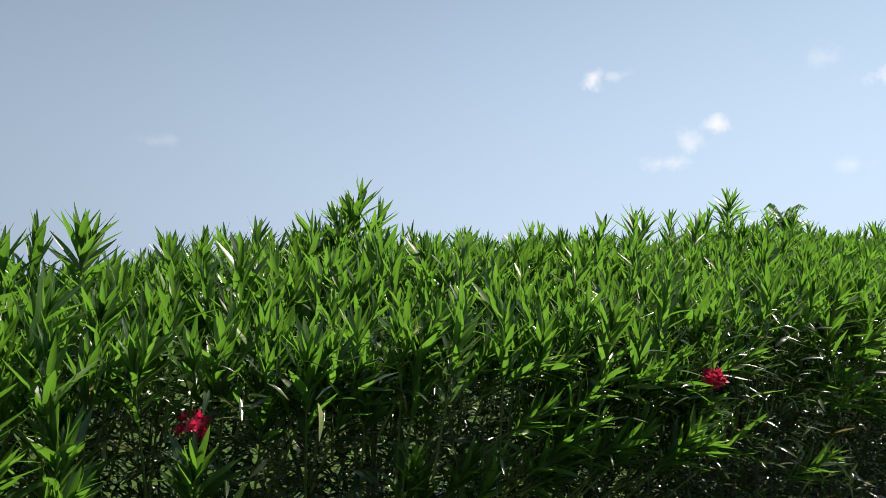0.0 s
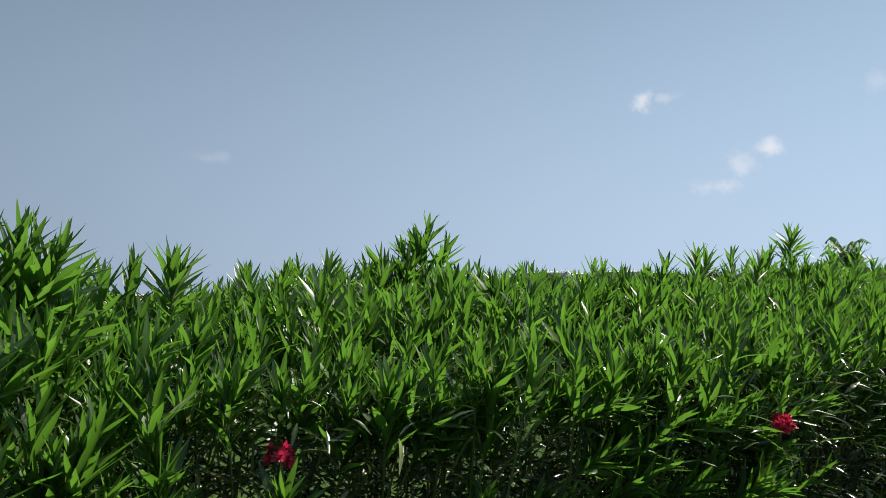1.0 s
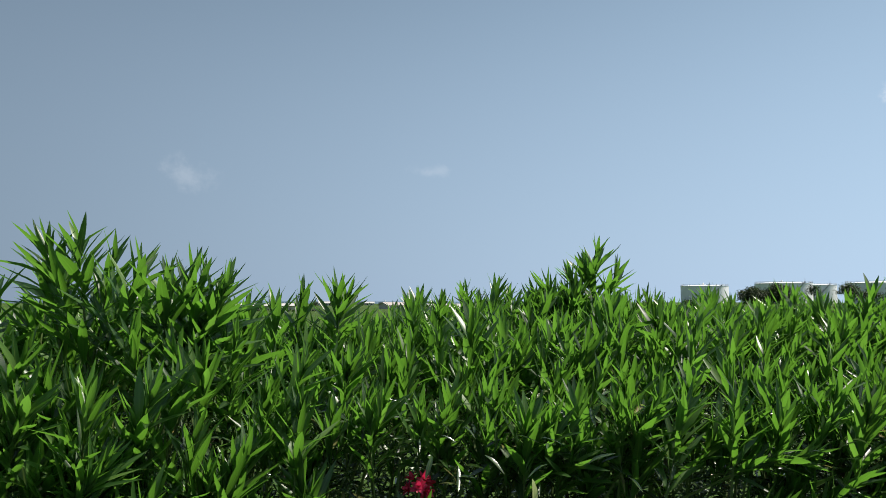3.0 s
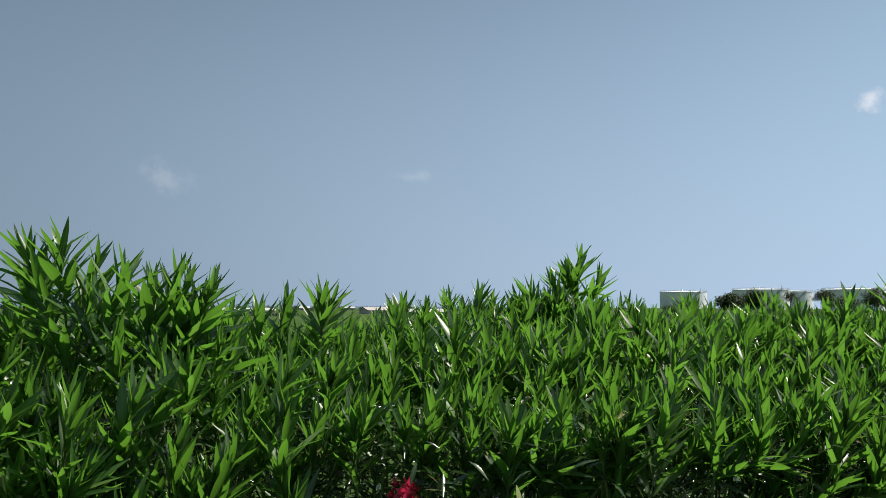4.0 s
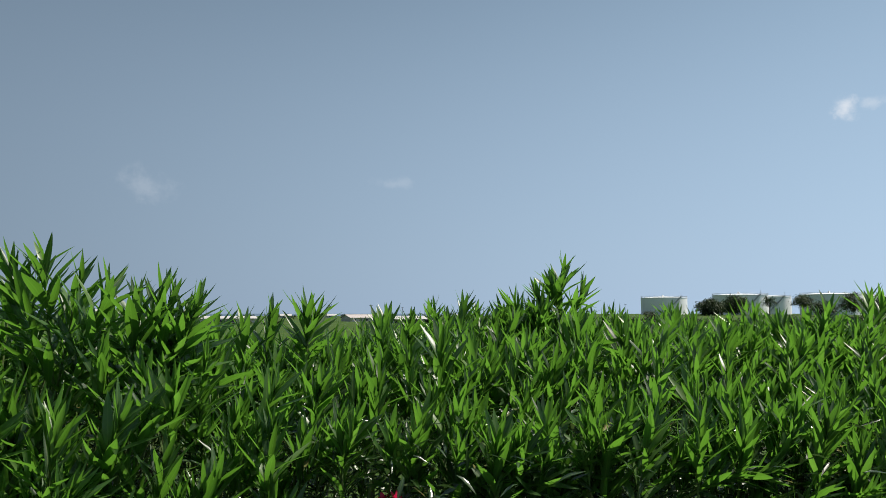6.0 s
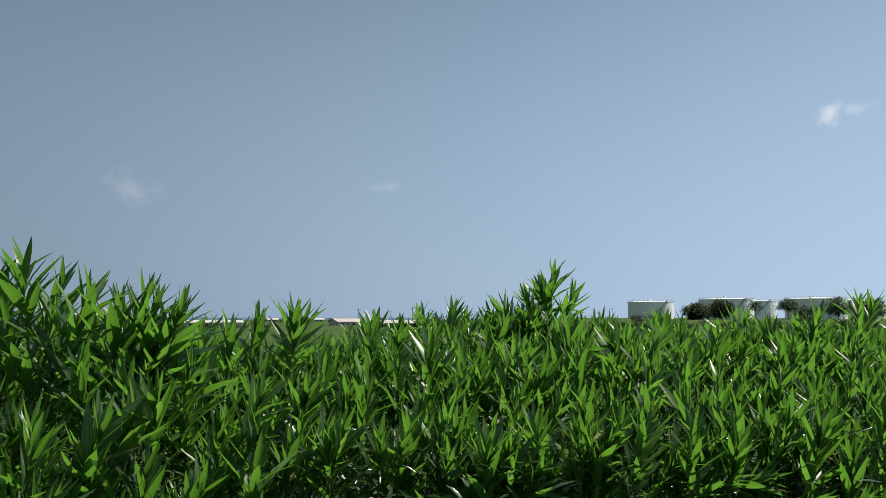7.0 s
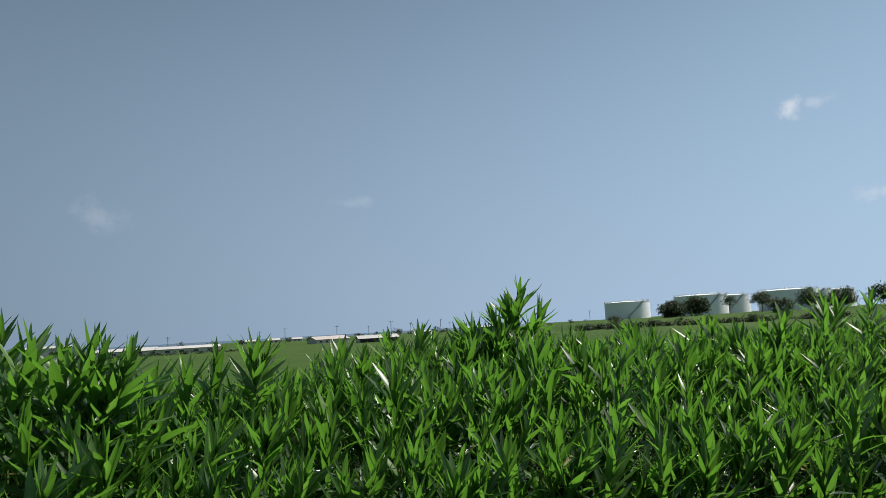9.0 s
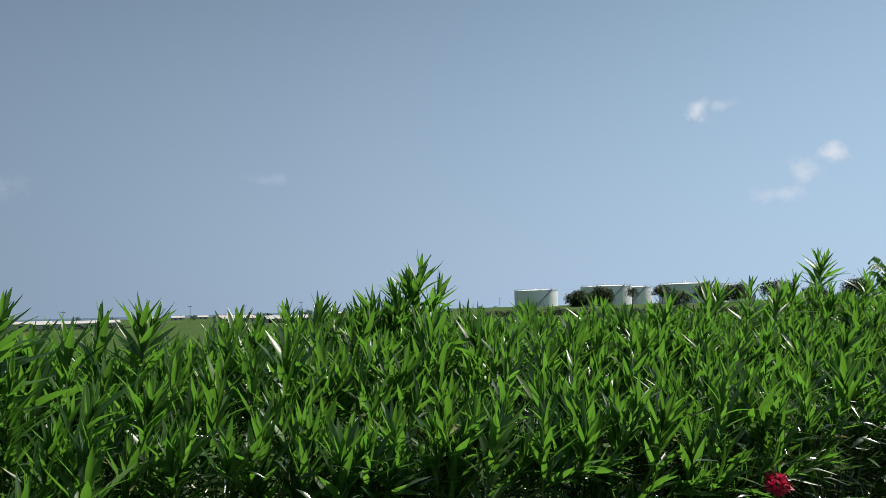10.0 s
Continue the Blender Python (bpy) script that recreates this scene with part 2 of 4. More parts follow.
# ---- building blocks ----
def mesh_of(name, verts, faces, mat, uvs=None, smooth=False):
    me = bpy.data.meshes.new(name)
    me.from_pydata(verts, [], faces)
    if uvs is not None:
        layer = me.uv_layers.new(name="UVMap")
        layer.data.foreach_set("uv", np.asarray(uvs, dtype=np.float32).ravel())
    if smooth:
        me.polygons.foreach_set("use_smooth", [True] * len(me.polygons))
    me.materials.append(mat)
    me.update()
    return me


def part(name, bm, mat, parent=None, label=""):
    """One mesh object, from a bmesh or a mesh, under a thing or a part."""
    if isinstance(bm, bmesh.types.BMesh):
        me = bpy.data.meshes.new(name)
        bm.to_mesh(me)
        bm.free()
        me.materials.append(mat)
    else:
        me = bm
    ob = new(name, me)
    ob.parent = parent
    return tagged(ob, label)


def box(bm, size, m):
    """A box with slightly broken edges, at the pose m."""
    made = bmesh.ops.create_cube(bm, size=1.0, matrix=m @ Matrix.Diagonal((*size, 1)))
    edges = list({e for v in made["verts"] for e in v.link_edges})
    bmesh.ops.bevel(bm, geom=edges, offset=min(size) * 0.08, segments=1, affect="EDGES")


def tube(bm, points, radius, sides=6, end=None):
    """A round bar along points, tapering from radius to end."""
    end = radius if end is None else end
    rings = []
    for i, p in enumerate(points):
        p = Vector(p)
        ahead = Vector(points[min(i + 1, len(points) - 1)]) - Vector(points[max(i - 1, 0)])
        q = ahead.to_track_quat("Z", "Y")
        r = radius + (end - radius) * i / max(len(points) - 1, 1)
        rings.append([bm.verts.new(p + q @ Vector((r * math.cos(2 * math.pi * k / sides), r * math.sin(2 * math.pi * k / sides), 0))) for k in range(sides)])
    for a, b in zip(rings, rings[1:]):
        for k in range(sides):
            bm.faces.new((a[k], a[(k + 1) % sides], b[(k + 1) % sides], b[k]))
    bm.faces.new(rings[0][::-1])
    bm.faces.new(rings[-1])


def polar(az, distance, z=0.0):
    return Vector((math.sin(radians(az)) * distance, math.cos(radians(az)) * distance, z))


# ---- ground ----
def smooth01(u):
    u = min(max(u, 0.0), 1.0)
    return u * u * (3 - 2 * u)


def ground_z(x, y):
    """The yard is level, the field falls gently, and a bank rises to the tanks."""
    r = math.hypot(x, y)
    az = math.degrees(math.atan2(x, y))
    z = -2.3 * smooth01((r - 12) / 300) - 2.5 * smooth01((r - 420) / 900)
    bank = smooth01((r - 260) / 190) * smooth01((az - 9) / 6) * smooth01((100 - az) / 30) * smooth01((1900 - r) / 700)
    swell = 0.25 * noise.noise(Vector((x * 0.02, y * 0.02, 3))) * smooth01((r - 20) / 80)
    return z * (1 - bank) + bank * 0.4 + swell


rings = [0.0] + [0.9 * 1.085 ** k for k in range(106)]
rings = [r for r in rings if r < 4700] + [4800.0]
SEGMENTS = 240
verts, faces = [(0, 0, 0)], []
for r in rings[1:]:
    for k in range(SEGMENTS):
        a = 2 * math.pi * k / SEGMENTS
        x, y = r * math.sin(a), r * math.cos(a)
        verts.append((x, y, ground_z(x, y)))
for k in range(SEGMENTS):
    faces.append((0, 1 + (k + 1) % SEGMENTS, 1 + k))
for i in range(len(rings) - 2):
    a, b = 1 + i * SEGMENTS, 1 + (i + 1) * SEGMENTS
    for k in range(SEGMENTS):
        j = (k + 1) % SEGMENTS
        faces.append((a + k, a + j, b + j, b + k))
tagged(new("ground", mesh_of("ground", verts, faces, FIELD, smooth=True)), "wide green grass field with dry and lush patches", "ground", kind="structure")

# the sea, beyond the low coast
verts, faces = [], []
for i, r in enumerate((1250.0, 2000.0, 3200.0, 4790.0)):
    for k in range(33):
        a = radians(-60 + 70 * k / 32)
        verts.append((r * math.sin(a), r * math.cos(a), -4.2 if i else -5.2))
for i in range(3):
    for k in range(32):
        faces.append((i * 33 + k, i * 33 + k + 1, (i + 1) * 33 + k + 1, (i + 1) * 33 + k))
tagged(new("water", mesh_of("water", verts, faces, SEA)), "strip of blue-grey sea on the horizon", "sea", kind="structure")


# ---- oleander hedge ----
rng = np.random.default_rng(7)


FULL = ((0.0, 0.12), (0.10, 0.48), (0.28, 0.90), (0.50, 1.0), (0.72, 0.76), (0.89, 0.36))
LIGHT = ((0.0, 0.15), (0.26, 0.86), (0.52, 1.0), (0.80, 0.58))
KITE = ((0.0, 0.12), (0.5, 1.0))


def leaf_template(bend, fold, belly, stations):
    """A lance-shaped leaf one unit long, along +y, its face towards +z: points, four-sided and three-sided faces, uv."""
    v, uv = [], []
    for s, w in stations:
        w = w * belly
        z = -bend * s * s + 0.03 * math.sin(s * 5)
        for side in (-1, 0, 1):
            v.append((side * w, s, z + abs(side) * w * fold))
            uv.append((side, s))
    v.append((0, 1.0, -bend + 0.03 * math.sin(5)))
    uv.append((0, 1.0))
    quads = []
    for i in range(len(stations) - 1):
        a, b = i * 3, i * 3 + 3
        quads += [(a, a + 1, b + 1, b), (a + 1, a + 2, b + 2, b + 1)]
    k = len(v) - 4
    return np.array(v), quads, [(k, k + 1, k + 3), (k + 1, k + 2, k + 3)], np.array(uv)


LEAF_SHAPES = ((0.05, 0.30, 0.072), (0.14, 0.22, 0.082), (-0.06, 0.38, 0.064), (0.22, 0.26, 0.074), (0.08, 0.5, 0.060))
TEMPLATES, LIGHT_TEMPLATES, KITE_TEMPLATES = ([leaf_template(b, f, w, st) for b, f, w in LEAF_SHAPES] for st in (FULL, LIGHT, KITE))


def leaves_mesh(name, frames, kinds, mat, shapes=None):
    """Many leaves as one mesh. frames: n x 3 x 4 (turn, size and place), kinds: which of the shapes."""
    shapes = TEMPLATES if shapes is None else shapes
    quads, tris, uv = shapes[0][1:]
    n, nv, nq, nt = len(frames), len(uv), len(quads), len(tris)
    base = np.stack([s[0] for s in shapes])[kinds]
    pos = np.einsum("nij,nvj->nvi", frames[:, :, :3], base) + frames[:, None, :, 3]
    step = np.arange(n)[:, None] * nv
    q = (np.array(quads).ravel()[None] + step).ravel()
    t = (np.array(tris).ravel()[None] + step).ravel()
    me = bpy.data.meshes.new(name)
    me.vertices.add(n * nv)
    me.vertices.foreach_set("co", pos.astype(np.float32).ravel())
    loops = np.concatenate([q, t])
    me.loops.add(len(loops))
    me.loops.foreach_set("vertex_index", loops.astype(np.int32))
    starts = np.concatenate([np.arange(n * nq) * 4, n * nq * 4 + np.arange(n * nt) * 3])
    me.polygons.add(n * (nq + nt))
    me.polygons.foreach_set("loop_start", starts.astype(np.int32))
    me.polygons.foreach_set("use_smooth", np.ones(n * (nq + nt), dtype=bool))
    layer = me.uv_layers.new(name="UVMap")
    layer.data.foreach_set("uv", np.tile(uv, (n, 1))[loops].astype(np.float32).ravel())
    me.materials.append(mat)
    me.update(calc_edges=True)
    me.validate()
    return me


def unit(v):
    return v / np.linalg.norm(v)


def leaf_frames(roots, ways, ups, lengths, widths):
    """Turn, size and place of leaves that point along ways with their faces towards ups: n x 3 x 4."""
    y = ways / np.linalg.norm(ways, axis=1, keepdims=True)
    x = np.cross(y, ups)
    x /= np.maximum(np.linalg.norm(x, axis=1, keepdims=True), 1e-6)
    z = np.cross(x, y)
    lengths = np.asarray(lengths)[:, None]
    return np.stack([x * lengths * np.asarray(widths)[:, None], y * lengths, z * lengths, roots], axis=2)


def leaf_frame(root, way, up, length, width):
    return leaf_frames(np.array([root], float), np.array([way], float), np.array([up], float), [length], [width])[0]


def shoot(tip, axis, whorls, size, spread=1.0):
    """The leaves of one shoot: whorls of three, upright at the tip and opening further down. Also its stem."""
    axis = unit(np.asarray(axis, float))
    side = unit(np.cross(axis, [0.3, 0.9, 0.2]))
    other = np.cross(axis, side)
    k = np.repeat(np.arange(whorls), 3)
    n = len(k)
    down = np.concatenate([[0.0], np.cumsum(rng.uniform(0.016, 0.034, whorls))])
    top = np.asarray(tip, float) - axis * size * 0.62
    lean = np.radians(np.minimum(5 + 4.0 * k * spread, 50) + rng.uniform(-6, 11, n) + np.where(rng.random(n) < 0.10, 22, 0))
    length = size * np.minimum(0.66 + 0.10 * k, 1.0) * rng.uniform(0.82, 1.18, n)
    phi = rng.uniform(0, 6.28) + np.tile([0, 2.0944, 4.1888], whorls) + k * 1.05 + rng.uniform(-0.3, 0.3, n)
    outward = np.cos(phi)[:, None] * side + np.sin(phi)[:, None] * other
    way = axis * np.cos(lean)[:, None] + outward * np.sin(lean)[:, None]
    face = axis * np.sin(lean)[:, None] - outward * np.cos(lean)[:, None] + rng.normal(0, 0.28, (n, 3))
    made = leaf_frames(top - axis * down[k][:, None] * 0.9, way, face, length, rng.uniform(0.74, 1.1, n))
    made = made[~((k > 5) & (rng.random(n) < 0.25))]
    return list(made), top - axis * 0.05, top - axis * (down[-1] + 0.10)


def front_y(x):
    """The hedge's front face in plan."""
    return 1.86 + 0.07 * x if x < 1.3 else 1.951 + 0.40 * (x - 1.3)


def top_z(x, v):
    """Height of the hedge's top, v metres behind its front."""
    shoulder = 1.40 + 0.17 * smooth01(v / 0.55) - 0.05 * smooth01((-0.22 - x) / 0.2) * smooth01((v - 0.2) / 0.4)
    crest = (0.02 * smooth01((x + 0.3) / 0.3) + 0.05 * smooth01((x - 1.8) / 0.8)) * smooth01((v - 0.3) / 0.6)
    crest += 0.085 * math.exp(-((x - 0.42) / 0.24) ** 2 - ((v - 1.05) / 0.3) ** 2)
    left = 0.17 * smooth01((-0.52 - x) / 0.2) * (1 - smooth01((v - 0.2) / 0.3))
    back_fall = -0.25 * smooth01((v - 1.35) / 0.35)
    return shoulder + crest + left + back_fall


SPACING = 0.78
SHRUB_X = [-2.75 + SPACING * i for i in range(15)]
bins = [{"fine": [], "old": [], "hero": [], "stems": []} for _ in SHRUB_X]


def bin_of(x):
    return bins[min(range(len(SHRUB_X)), key=lambda i: abs(SHRUB_X[i] - x))]


def add_shoot(tip, axis, whorls, size, spread=1.0, hero=False, old=False):
    b = bin_of(tip[0])
    made, stem_top, stem_low = shoot(tip, axis, whorls, size, spread)
    b["hero" if hero else "old" if old else "fine"] += made
    b["stems"].append((stem_top, stem_low))


def grid(x0, x1, y0, y1, step):
    for x in np.arange(x0, x1, step):
        for y in np.arange(y0, y1, step):
            yield x + rng.uniform(-0.5, 0.5) * step, y + rng.uniform(-0.5, 0.5) * step


# the top of the hedge
for x0, x1, step in ((-3.1, -1.3, 0.13), (-1.3, 2.4, 0.086), (2.4, 4.6, 0.105), (4.6, 9.0, 0.15)):
    for x, v in grid(x0, x1, 0.0, 1.75, step):
        y = front_y(x) + v
        lump = noise.noise(Vector((x * 2.3, y * 2.3, 0.7)))
        z = top_z(x, v) + 0.075 * lump + rng.uniform(-0.06, 0.04) + (rng.uniform(0.03, 0.08) if rng.random() < 0.06 else 0.0)
        lean = (rng.normal(0.10, 0.22), rng.normal(-0.08 - 0.5 * max(0, 0.3 - v), 0.20), 1.0)
        add_shoot((x, y, z), lean, int(rng.integers(5, 11)), rng.uniform(0.10, 0.17), spread=rng.uniform(0.7, 1.3), hero=(-1.0 < x < 1.9 and v < 0.30 and rng.random() < 0.5))
# the front face, in clumps with dark gaps between them
for x0, x1, step in ((-2.2, -1.2, 0.15), (-1.2, 2.4, 0.10), (2.4, 5.6, 0.12)):
    for x, z in grid(x0, x1, 0.30, 1.34, step):
        lump = noise.noise(Vector((x * 2.1, z * 2.4, 5.2)))
        if rng.random() > (0.02 + 0.45 * smooth01((z - 1.05) / 0.3)) * (0.75 + 1.6 * lump):
            continue
        y = front_y(x) + 0.10 - 0.20 * lump + 0.10 * smooth01((1.0 - z) / 0.6) + rng.uniform(-0.05, 0.08)
        lean = (rng.normal(0.05, 0.35), rng.normal(-0.75, 0.25), rng.uniform(0.45, 1.1))
        add_shoot((x, y, z), lean, int(rng.integers(6, 10)), rng.uniform(0.12, 0.16), spread=1.1, hero=(-0.9 < x < 1.9 and z > 0.95 and rng.random() < 0.2))
# a bush that bulges out of the line
for x, z in grid(-1.7, -0.42, 0.75, 1.58, 0.105):
    lump = noise.noise(Vector((x * 2.6, z * 2.2, 8.4)))
    if rng.random() > 0.52 + 0.9 * lump + 0.35 * smooth01((z - 1.2) / 0.2):
        continue
    y = 1.53 - 0.12 * lump + rng.uniform(-0.07, 0.10) + 0.25 * smooth01((x + 0.75) / 0.3) - 0.16 * smooth01((1.48 - z) / 0.6)
    add_shoot((x, y, z), (rng.normal(0.22, 0.26), rng.normal(-0.35, 0.2), 1.0), int(rng.integers(6, 10)), rng.uniform(0.125, 0.17), hero=rng.random() < 0.35)
# older leaves inside, hanging and spreading, coloured darker for the hedge's inner shade; then a litter of low leaves
# that closes the hedge's foot
FRONT_Y = np.vectorize(front_y)


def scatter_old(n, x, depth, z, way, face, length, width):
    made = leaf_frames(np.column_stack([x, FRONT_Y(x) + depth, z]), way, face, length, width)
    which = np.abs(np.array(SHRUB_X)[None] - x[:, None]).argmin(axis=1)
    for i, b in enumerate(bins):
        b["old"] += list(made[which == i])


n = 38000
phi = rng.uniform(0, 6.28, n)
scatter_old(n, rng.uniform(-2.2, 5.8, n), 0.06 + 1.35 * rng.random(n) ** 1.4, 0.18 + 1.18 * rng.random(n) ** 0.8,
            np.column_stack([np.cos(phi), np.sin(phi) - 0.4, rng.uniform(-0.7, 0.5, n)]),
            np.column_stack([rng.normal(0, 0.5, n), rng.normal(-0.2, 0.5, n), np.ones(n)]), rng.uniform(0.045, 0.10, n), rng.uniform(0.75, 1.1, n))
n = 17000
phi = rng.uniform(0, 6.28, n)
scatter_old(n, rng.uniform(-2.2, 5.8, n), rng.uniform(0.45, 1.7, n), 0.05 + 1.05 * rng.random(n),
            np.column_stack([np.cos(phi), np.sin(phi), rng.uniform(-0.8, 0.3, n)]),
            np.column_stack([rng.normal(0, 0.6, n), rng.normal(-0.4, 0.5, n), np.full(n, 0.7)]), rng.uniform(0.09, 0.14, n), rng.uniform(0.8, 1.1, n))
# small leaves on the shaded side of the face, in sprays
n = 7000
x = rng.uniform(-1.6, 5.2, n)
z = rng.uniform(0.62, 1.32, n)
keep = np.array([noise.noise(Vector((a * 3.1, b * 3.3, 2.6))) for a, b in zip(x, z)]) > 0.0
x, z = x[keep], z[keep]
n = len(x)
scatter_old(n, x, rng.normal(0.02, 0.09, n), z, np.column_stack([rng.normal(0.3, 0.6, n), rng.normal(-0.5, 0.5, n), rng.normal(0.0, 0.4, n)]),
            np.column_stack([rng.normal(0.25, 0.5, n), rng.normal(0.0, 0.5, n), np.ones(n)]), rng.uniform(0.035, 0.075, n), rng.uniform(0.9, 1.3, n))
# tall shoots that stand over the rest: tip x, y, z, lean in x
TALL = [(-0.66, 1.78, 1.725, 0.2), (-0.60, 1.80, 1.70, 0.35), (-0.73, 1.74, 1.71, 0.1), (-1.06, 1.76, 1.795, -0.15), (0.47, 3.0, 1.87, 0.15), (0.40, 3.0, 1.80, -0.25), (0.55, 2.96, 1.775, 0.4), (0.33, 2.95, 1.77, -0.3), (0.24, 2.95, 1.73, -0.25), 
        (-0.98, 1.76, 1.815, -0.1), (-0.88, 1.78, 1.775, 0.2), (-0.78, 1.74, 1.74, 0.4), (-1.02, 1.72, 1.75, -0.3), (-0.68, 1.80, 1.74, 0.3),
        (-0.61, 1.82, 1.69, 0.45), (-0.47, 2.40, 1.71, -0.05), (-0.41, 2.42, 1.69, 0.35), (2.72, 3.69, 1.915, -0.1), (2.80, 3.72, 1.90, 0.35),
        (4.70, 4.2, 1.90, 0.0), (4.82, 4.2, 1.87, 0.3), (4.60, 4.2, 1.83, -0.3), (4.98, 4.2, 1.84, 0.4), (4.86, 4.12, 1.80, 0.1), (-1.2, 1.74, 1.74, -0.1), (-1.12, 1.9, 1.76, 0.1),
        (-0.56, 2.35, 1.69, 0.1), (-0.64, 2.3, 1.66, 0.0), (-0.25, 3.1, 1.68, 0.1), (-0.08, 3.15, 1.68, 0.0), (0.12, 3.2, 1.68, 0.1), (0.9, 3.0, 1.68, 0.0),
        (1.15, 2.9, 1.68, 0.1), (1.4, 2.75, 1.70, 0.15), (1.66, 2.95, 1.75, 0.0), (1.76, 3.0, 1.74, 0.25), (2.02, 3.2, 1.765, 0.1), (2.12, 3.1, 1.745, 0.3), (2.35, 3.35, 1.785, 0.2), (3.1, 3.8, 1.80, 0.1), (3.3, 3.8, 1.80, 0.2), (3.6, 4.0, 1.76, 0.1)]
for x, y, z, lean in TALL:
    slender = x > 2.5 or z > 1.80
    add_shoot((x, y, z), (lean, -0.05, 1.0), 7 if slender else 10, rng.uniform(0.14, 0.175), spread=2.2 if slender else 1.6, hero=True)
# bright shoots that reach out of the front: tip x, y, z, lean in x
REACHING = [(-0.14, 1.73, 1.16, 0.1), (1.25, 1.92, 1.22, 0.5), (1.30, 1.88, 1.09, 0.9), (0.80, 1.92, 1.24, 0.2), (0.54, 1.95, 1.42, 0.15),
            (0.45, 1.90, 1.42, 0.0), (0.64, 1.90, 1.36, 0.5), (0.17, 1.87, 1.35, 0.3), (0.03, 1.91, 1.40, -0.1), (0.25, 1.86, 1.30, 0.3),
            (1.03, 1.98, 1.40, 0.3), (0.90, 1.90, 1.19, 0.7), (-0.42, 1.73, 1.38, 0.4), (-0.22, 1.84, 1.41, 0.3), (1.81, 2.15, 1.32, 0.4),
            (2.05, 2.22, 1.12, 0.9), (0.36, 1.84, 1.08, 0.1), (0.60, 1.85, 1.04, 0.4), (1.05, 1.86, 1.10, 0.8), (1.96, 2.20, 1.20, 0.5),
            (2.55, 2.42, 1.03, 0.7), (3.41, 2.72, 0.66, 0.6), (3.99, 3.06, 1.29, 0.4), (2.60, 2.74, 1.38, 0.3), (-0.76, 1.60, 1.58, 0.1),
            (-0.62, 1.80, 1.45, 0.0), (-0.58, 1.76, 1.56, 0.2), (-0.92, 1.52, 1.50, 0.0), (-0.83, 1.48, 1.37, 0.1), (-0.70, 1.50, 1.39, 0.1)]
for x, y, z, lean in REACHING:
    add_shoot((x, y, z), (lean, -0.45, 0.9), 8, 0.14, spread=1.1, hero=True)
    add_shoot((x + rng.uniform(-0.07, 0.07), y + 0.04, z - rng.uniform(0.0, 0.05)), (lean + rng.uniform(-0.3, 0.3), -0.4, 0.9), 7, 0.13, hero=True)

# sunlit shoots that fill the bulging bush
for k in range(60):
    x, z = rng.uniform(-1.35, -0.32), rng.uniform(0.95, 1.50)
    y = 1.50 - 0.14 * smooth01((1.40 - z) / 0.4) + 0.28 * smooth01((x + 0.72) / 0.35) + rng.uniform(-0.06, 0.06)
    add_shoot((x, y, z), (rng.normal(0.25, 0.22), rng.normal(-0.30, 0.15), 1.0), int(rng.integers(8, 12)), rng.uniform(0.125, 0.165), spread=rng.uniform(0.9, 1.4), hero=k % 2 == 0)

# a bough that leans out, its shoots almost level
for k in range(26):
    x, z = rng.uniform(0.72, 1.42), rng.uniform(0.98, 1.28)
    add_shoot((x, front_y(x) - 0.12 + rng.uniform(-0.06, 0.06), z), (rng.normal(0.75, 0.2), rng.normal(-0.5, 0.15), rng.uniform(0.35, 0.8)), 7, rng.uniform(0.095, 0.13), spread=1.4, hero=k % 2 == 0)
for k in range(22):
    x, z = rng.uniform(1.7, 3.6), rng.uniform(0.85, 1.3)
    add_shoot((x, front_y(x) - 0.10 + rng.uniform(-0.06, 0.06), z), (rng.normal(0.6, 0.25), rng.normal(-0.55, 0.15), rng.uniform(0.35, 0.8)), 7, rng.uniform(0.12, 0.15), spread=1.2)

LEAF_MESHES = []
for k, (v, q, t, uv) in enumerate(TEMPLATES):
    fs = q + t
    LEAF_MESHES.append(mesh_of("leaf", [tuple(p) for p in v], fs, LEAF, [uv[i] for f in fs for i in f], smooth=True))


def flower_head(parent, place, size, blooms, mat, label):
    """A rounded head of many-petalled blooms."""
    bm = bmesh.new()
    tube(bm, [place + Vector((0, 0.03, -0.10)), place + Vector((0, 0.01, -0.03)), place], 0.004, 5, 0.003)
    head = part("flower_head", bm, GREEN_STEM, parent, label)
    for i in range(blooms):
        a, e = i * 2.4, math.acos(1 - 1.3 * (i + 0.5) / blooms)
        d = Vector((math.cos(a) * math.sin(e), math.sin(a) * math.sin(e) - 0.3, math.cos(e))).normalized()
        c = place + d * size * 0.6
        frames, kinds = [], []
        for ring, tilt, n in ((0, 1.15, 5), (1, 0.7, 5), (2, 0.3, 3)):
            for j in range(n):
                phi = j * 2 * math.pi / n + ring * 0.6 + rng.uniform(-0.2, 0.2)
                q = d.to_track_quat("Z", "Y")
                w = q @ Vector((math.cos(phi) * math.sin(tilt), math.sin(phi) * math.sin(tilt), math.cos(tilt)))
                frames.append(leaf_frame(np.array(c), np.array(w), np.array(d), size * rng.uniform(0.5, 0.68), 3.2))
                kinds.append(int(rng.integers(0, 5)))
        me = leaves_mesh("bloom", np.array(frames), np.array(kinds), mat)
        part("bloom", me, mat, head)


# flower heads: place, size, blooms; the leaves leave a small hollow before each
FLOWERS = ((-0.153, 1.87, 1.153, 0.040, 6, PETAL, "dark pink double oleander blooms"),
           (1.23, 1.87, 1.160, 0.035, 8, PETAL, "dark pink double oleander blooms"),
           (4.88, 4.17, 1.73, 0.045, 6, DRY_PETAL, "faded brownish-pink oleander blooms"))


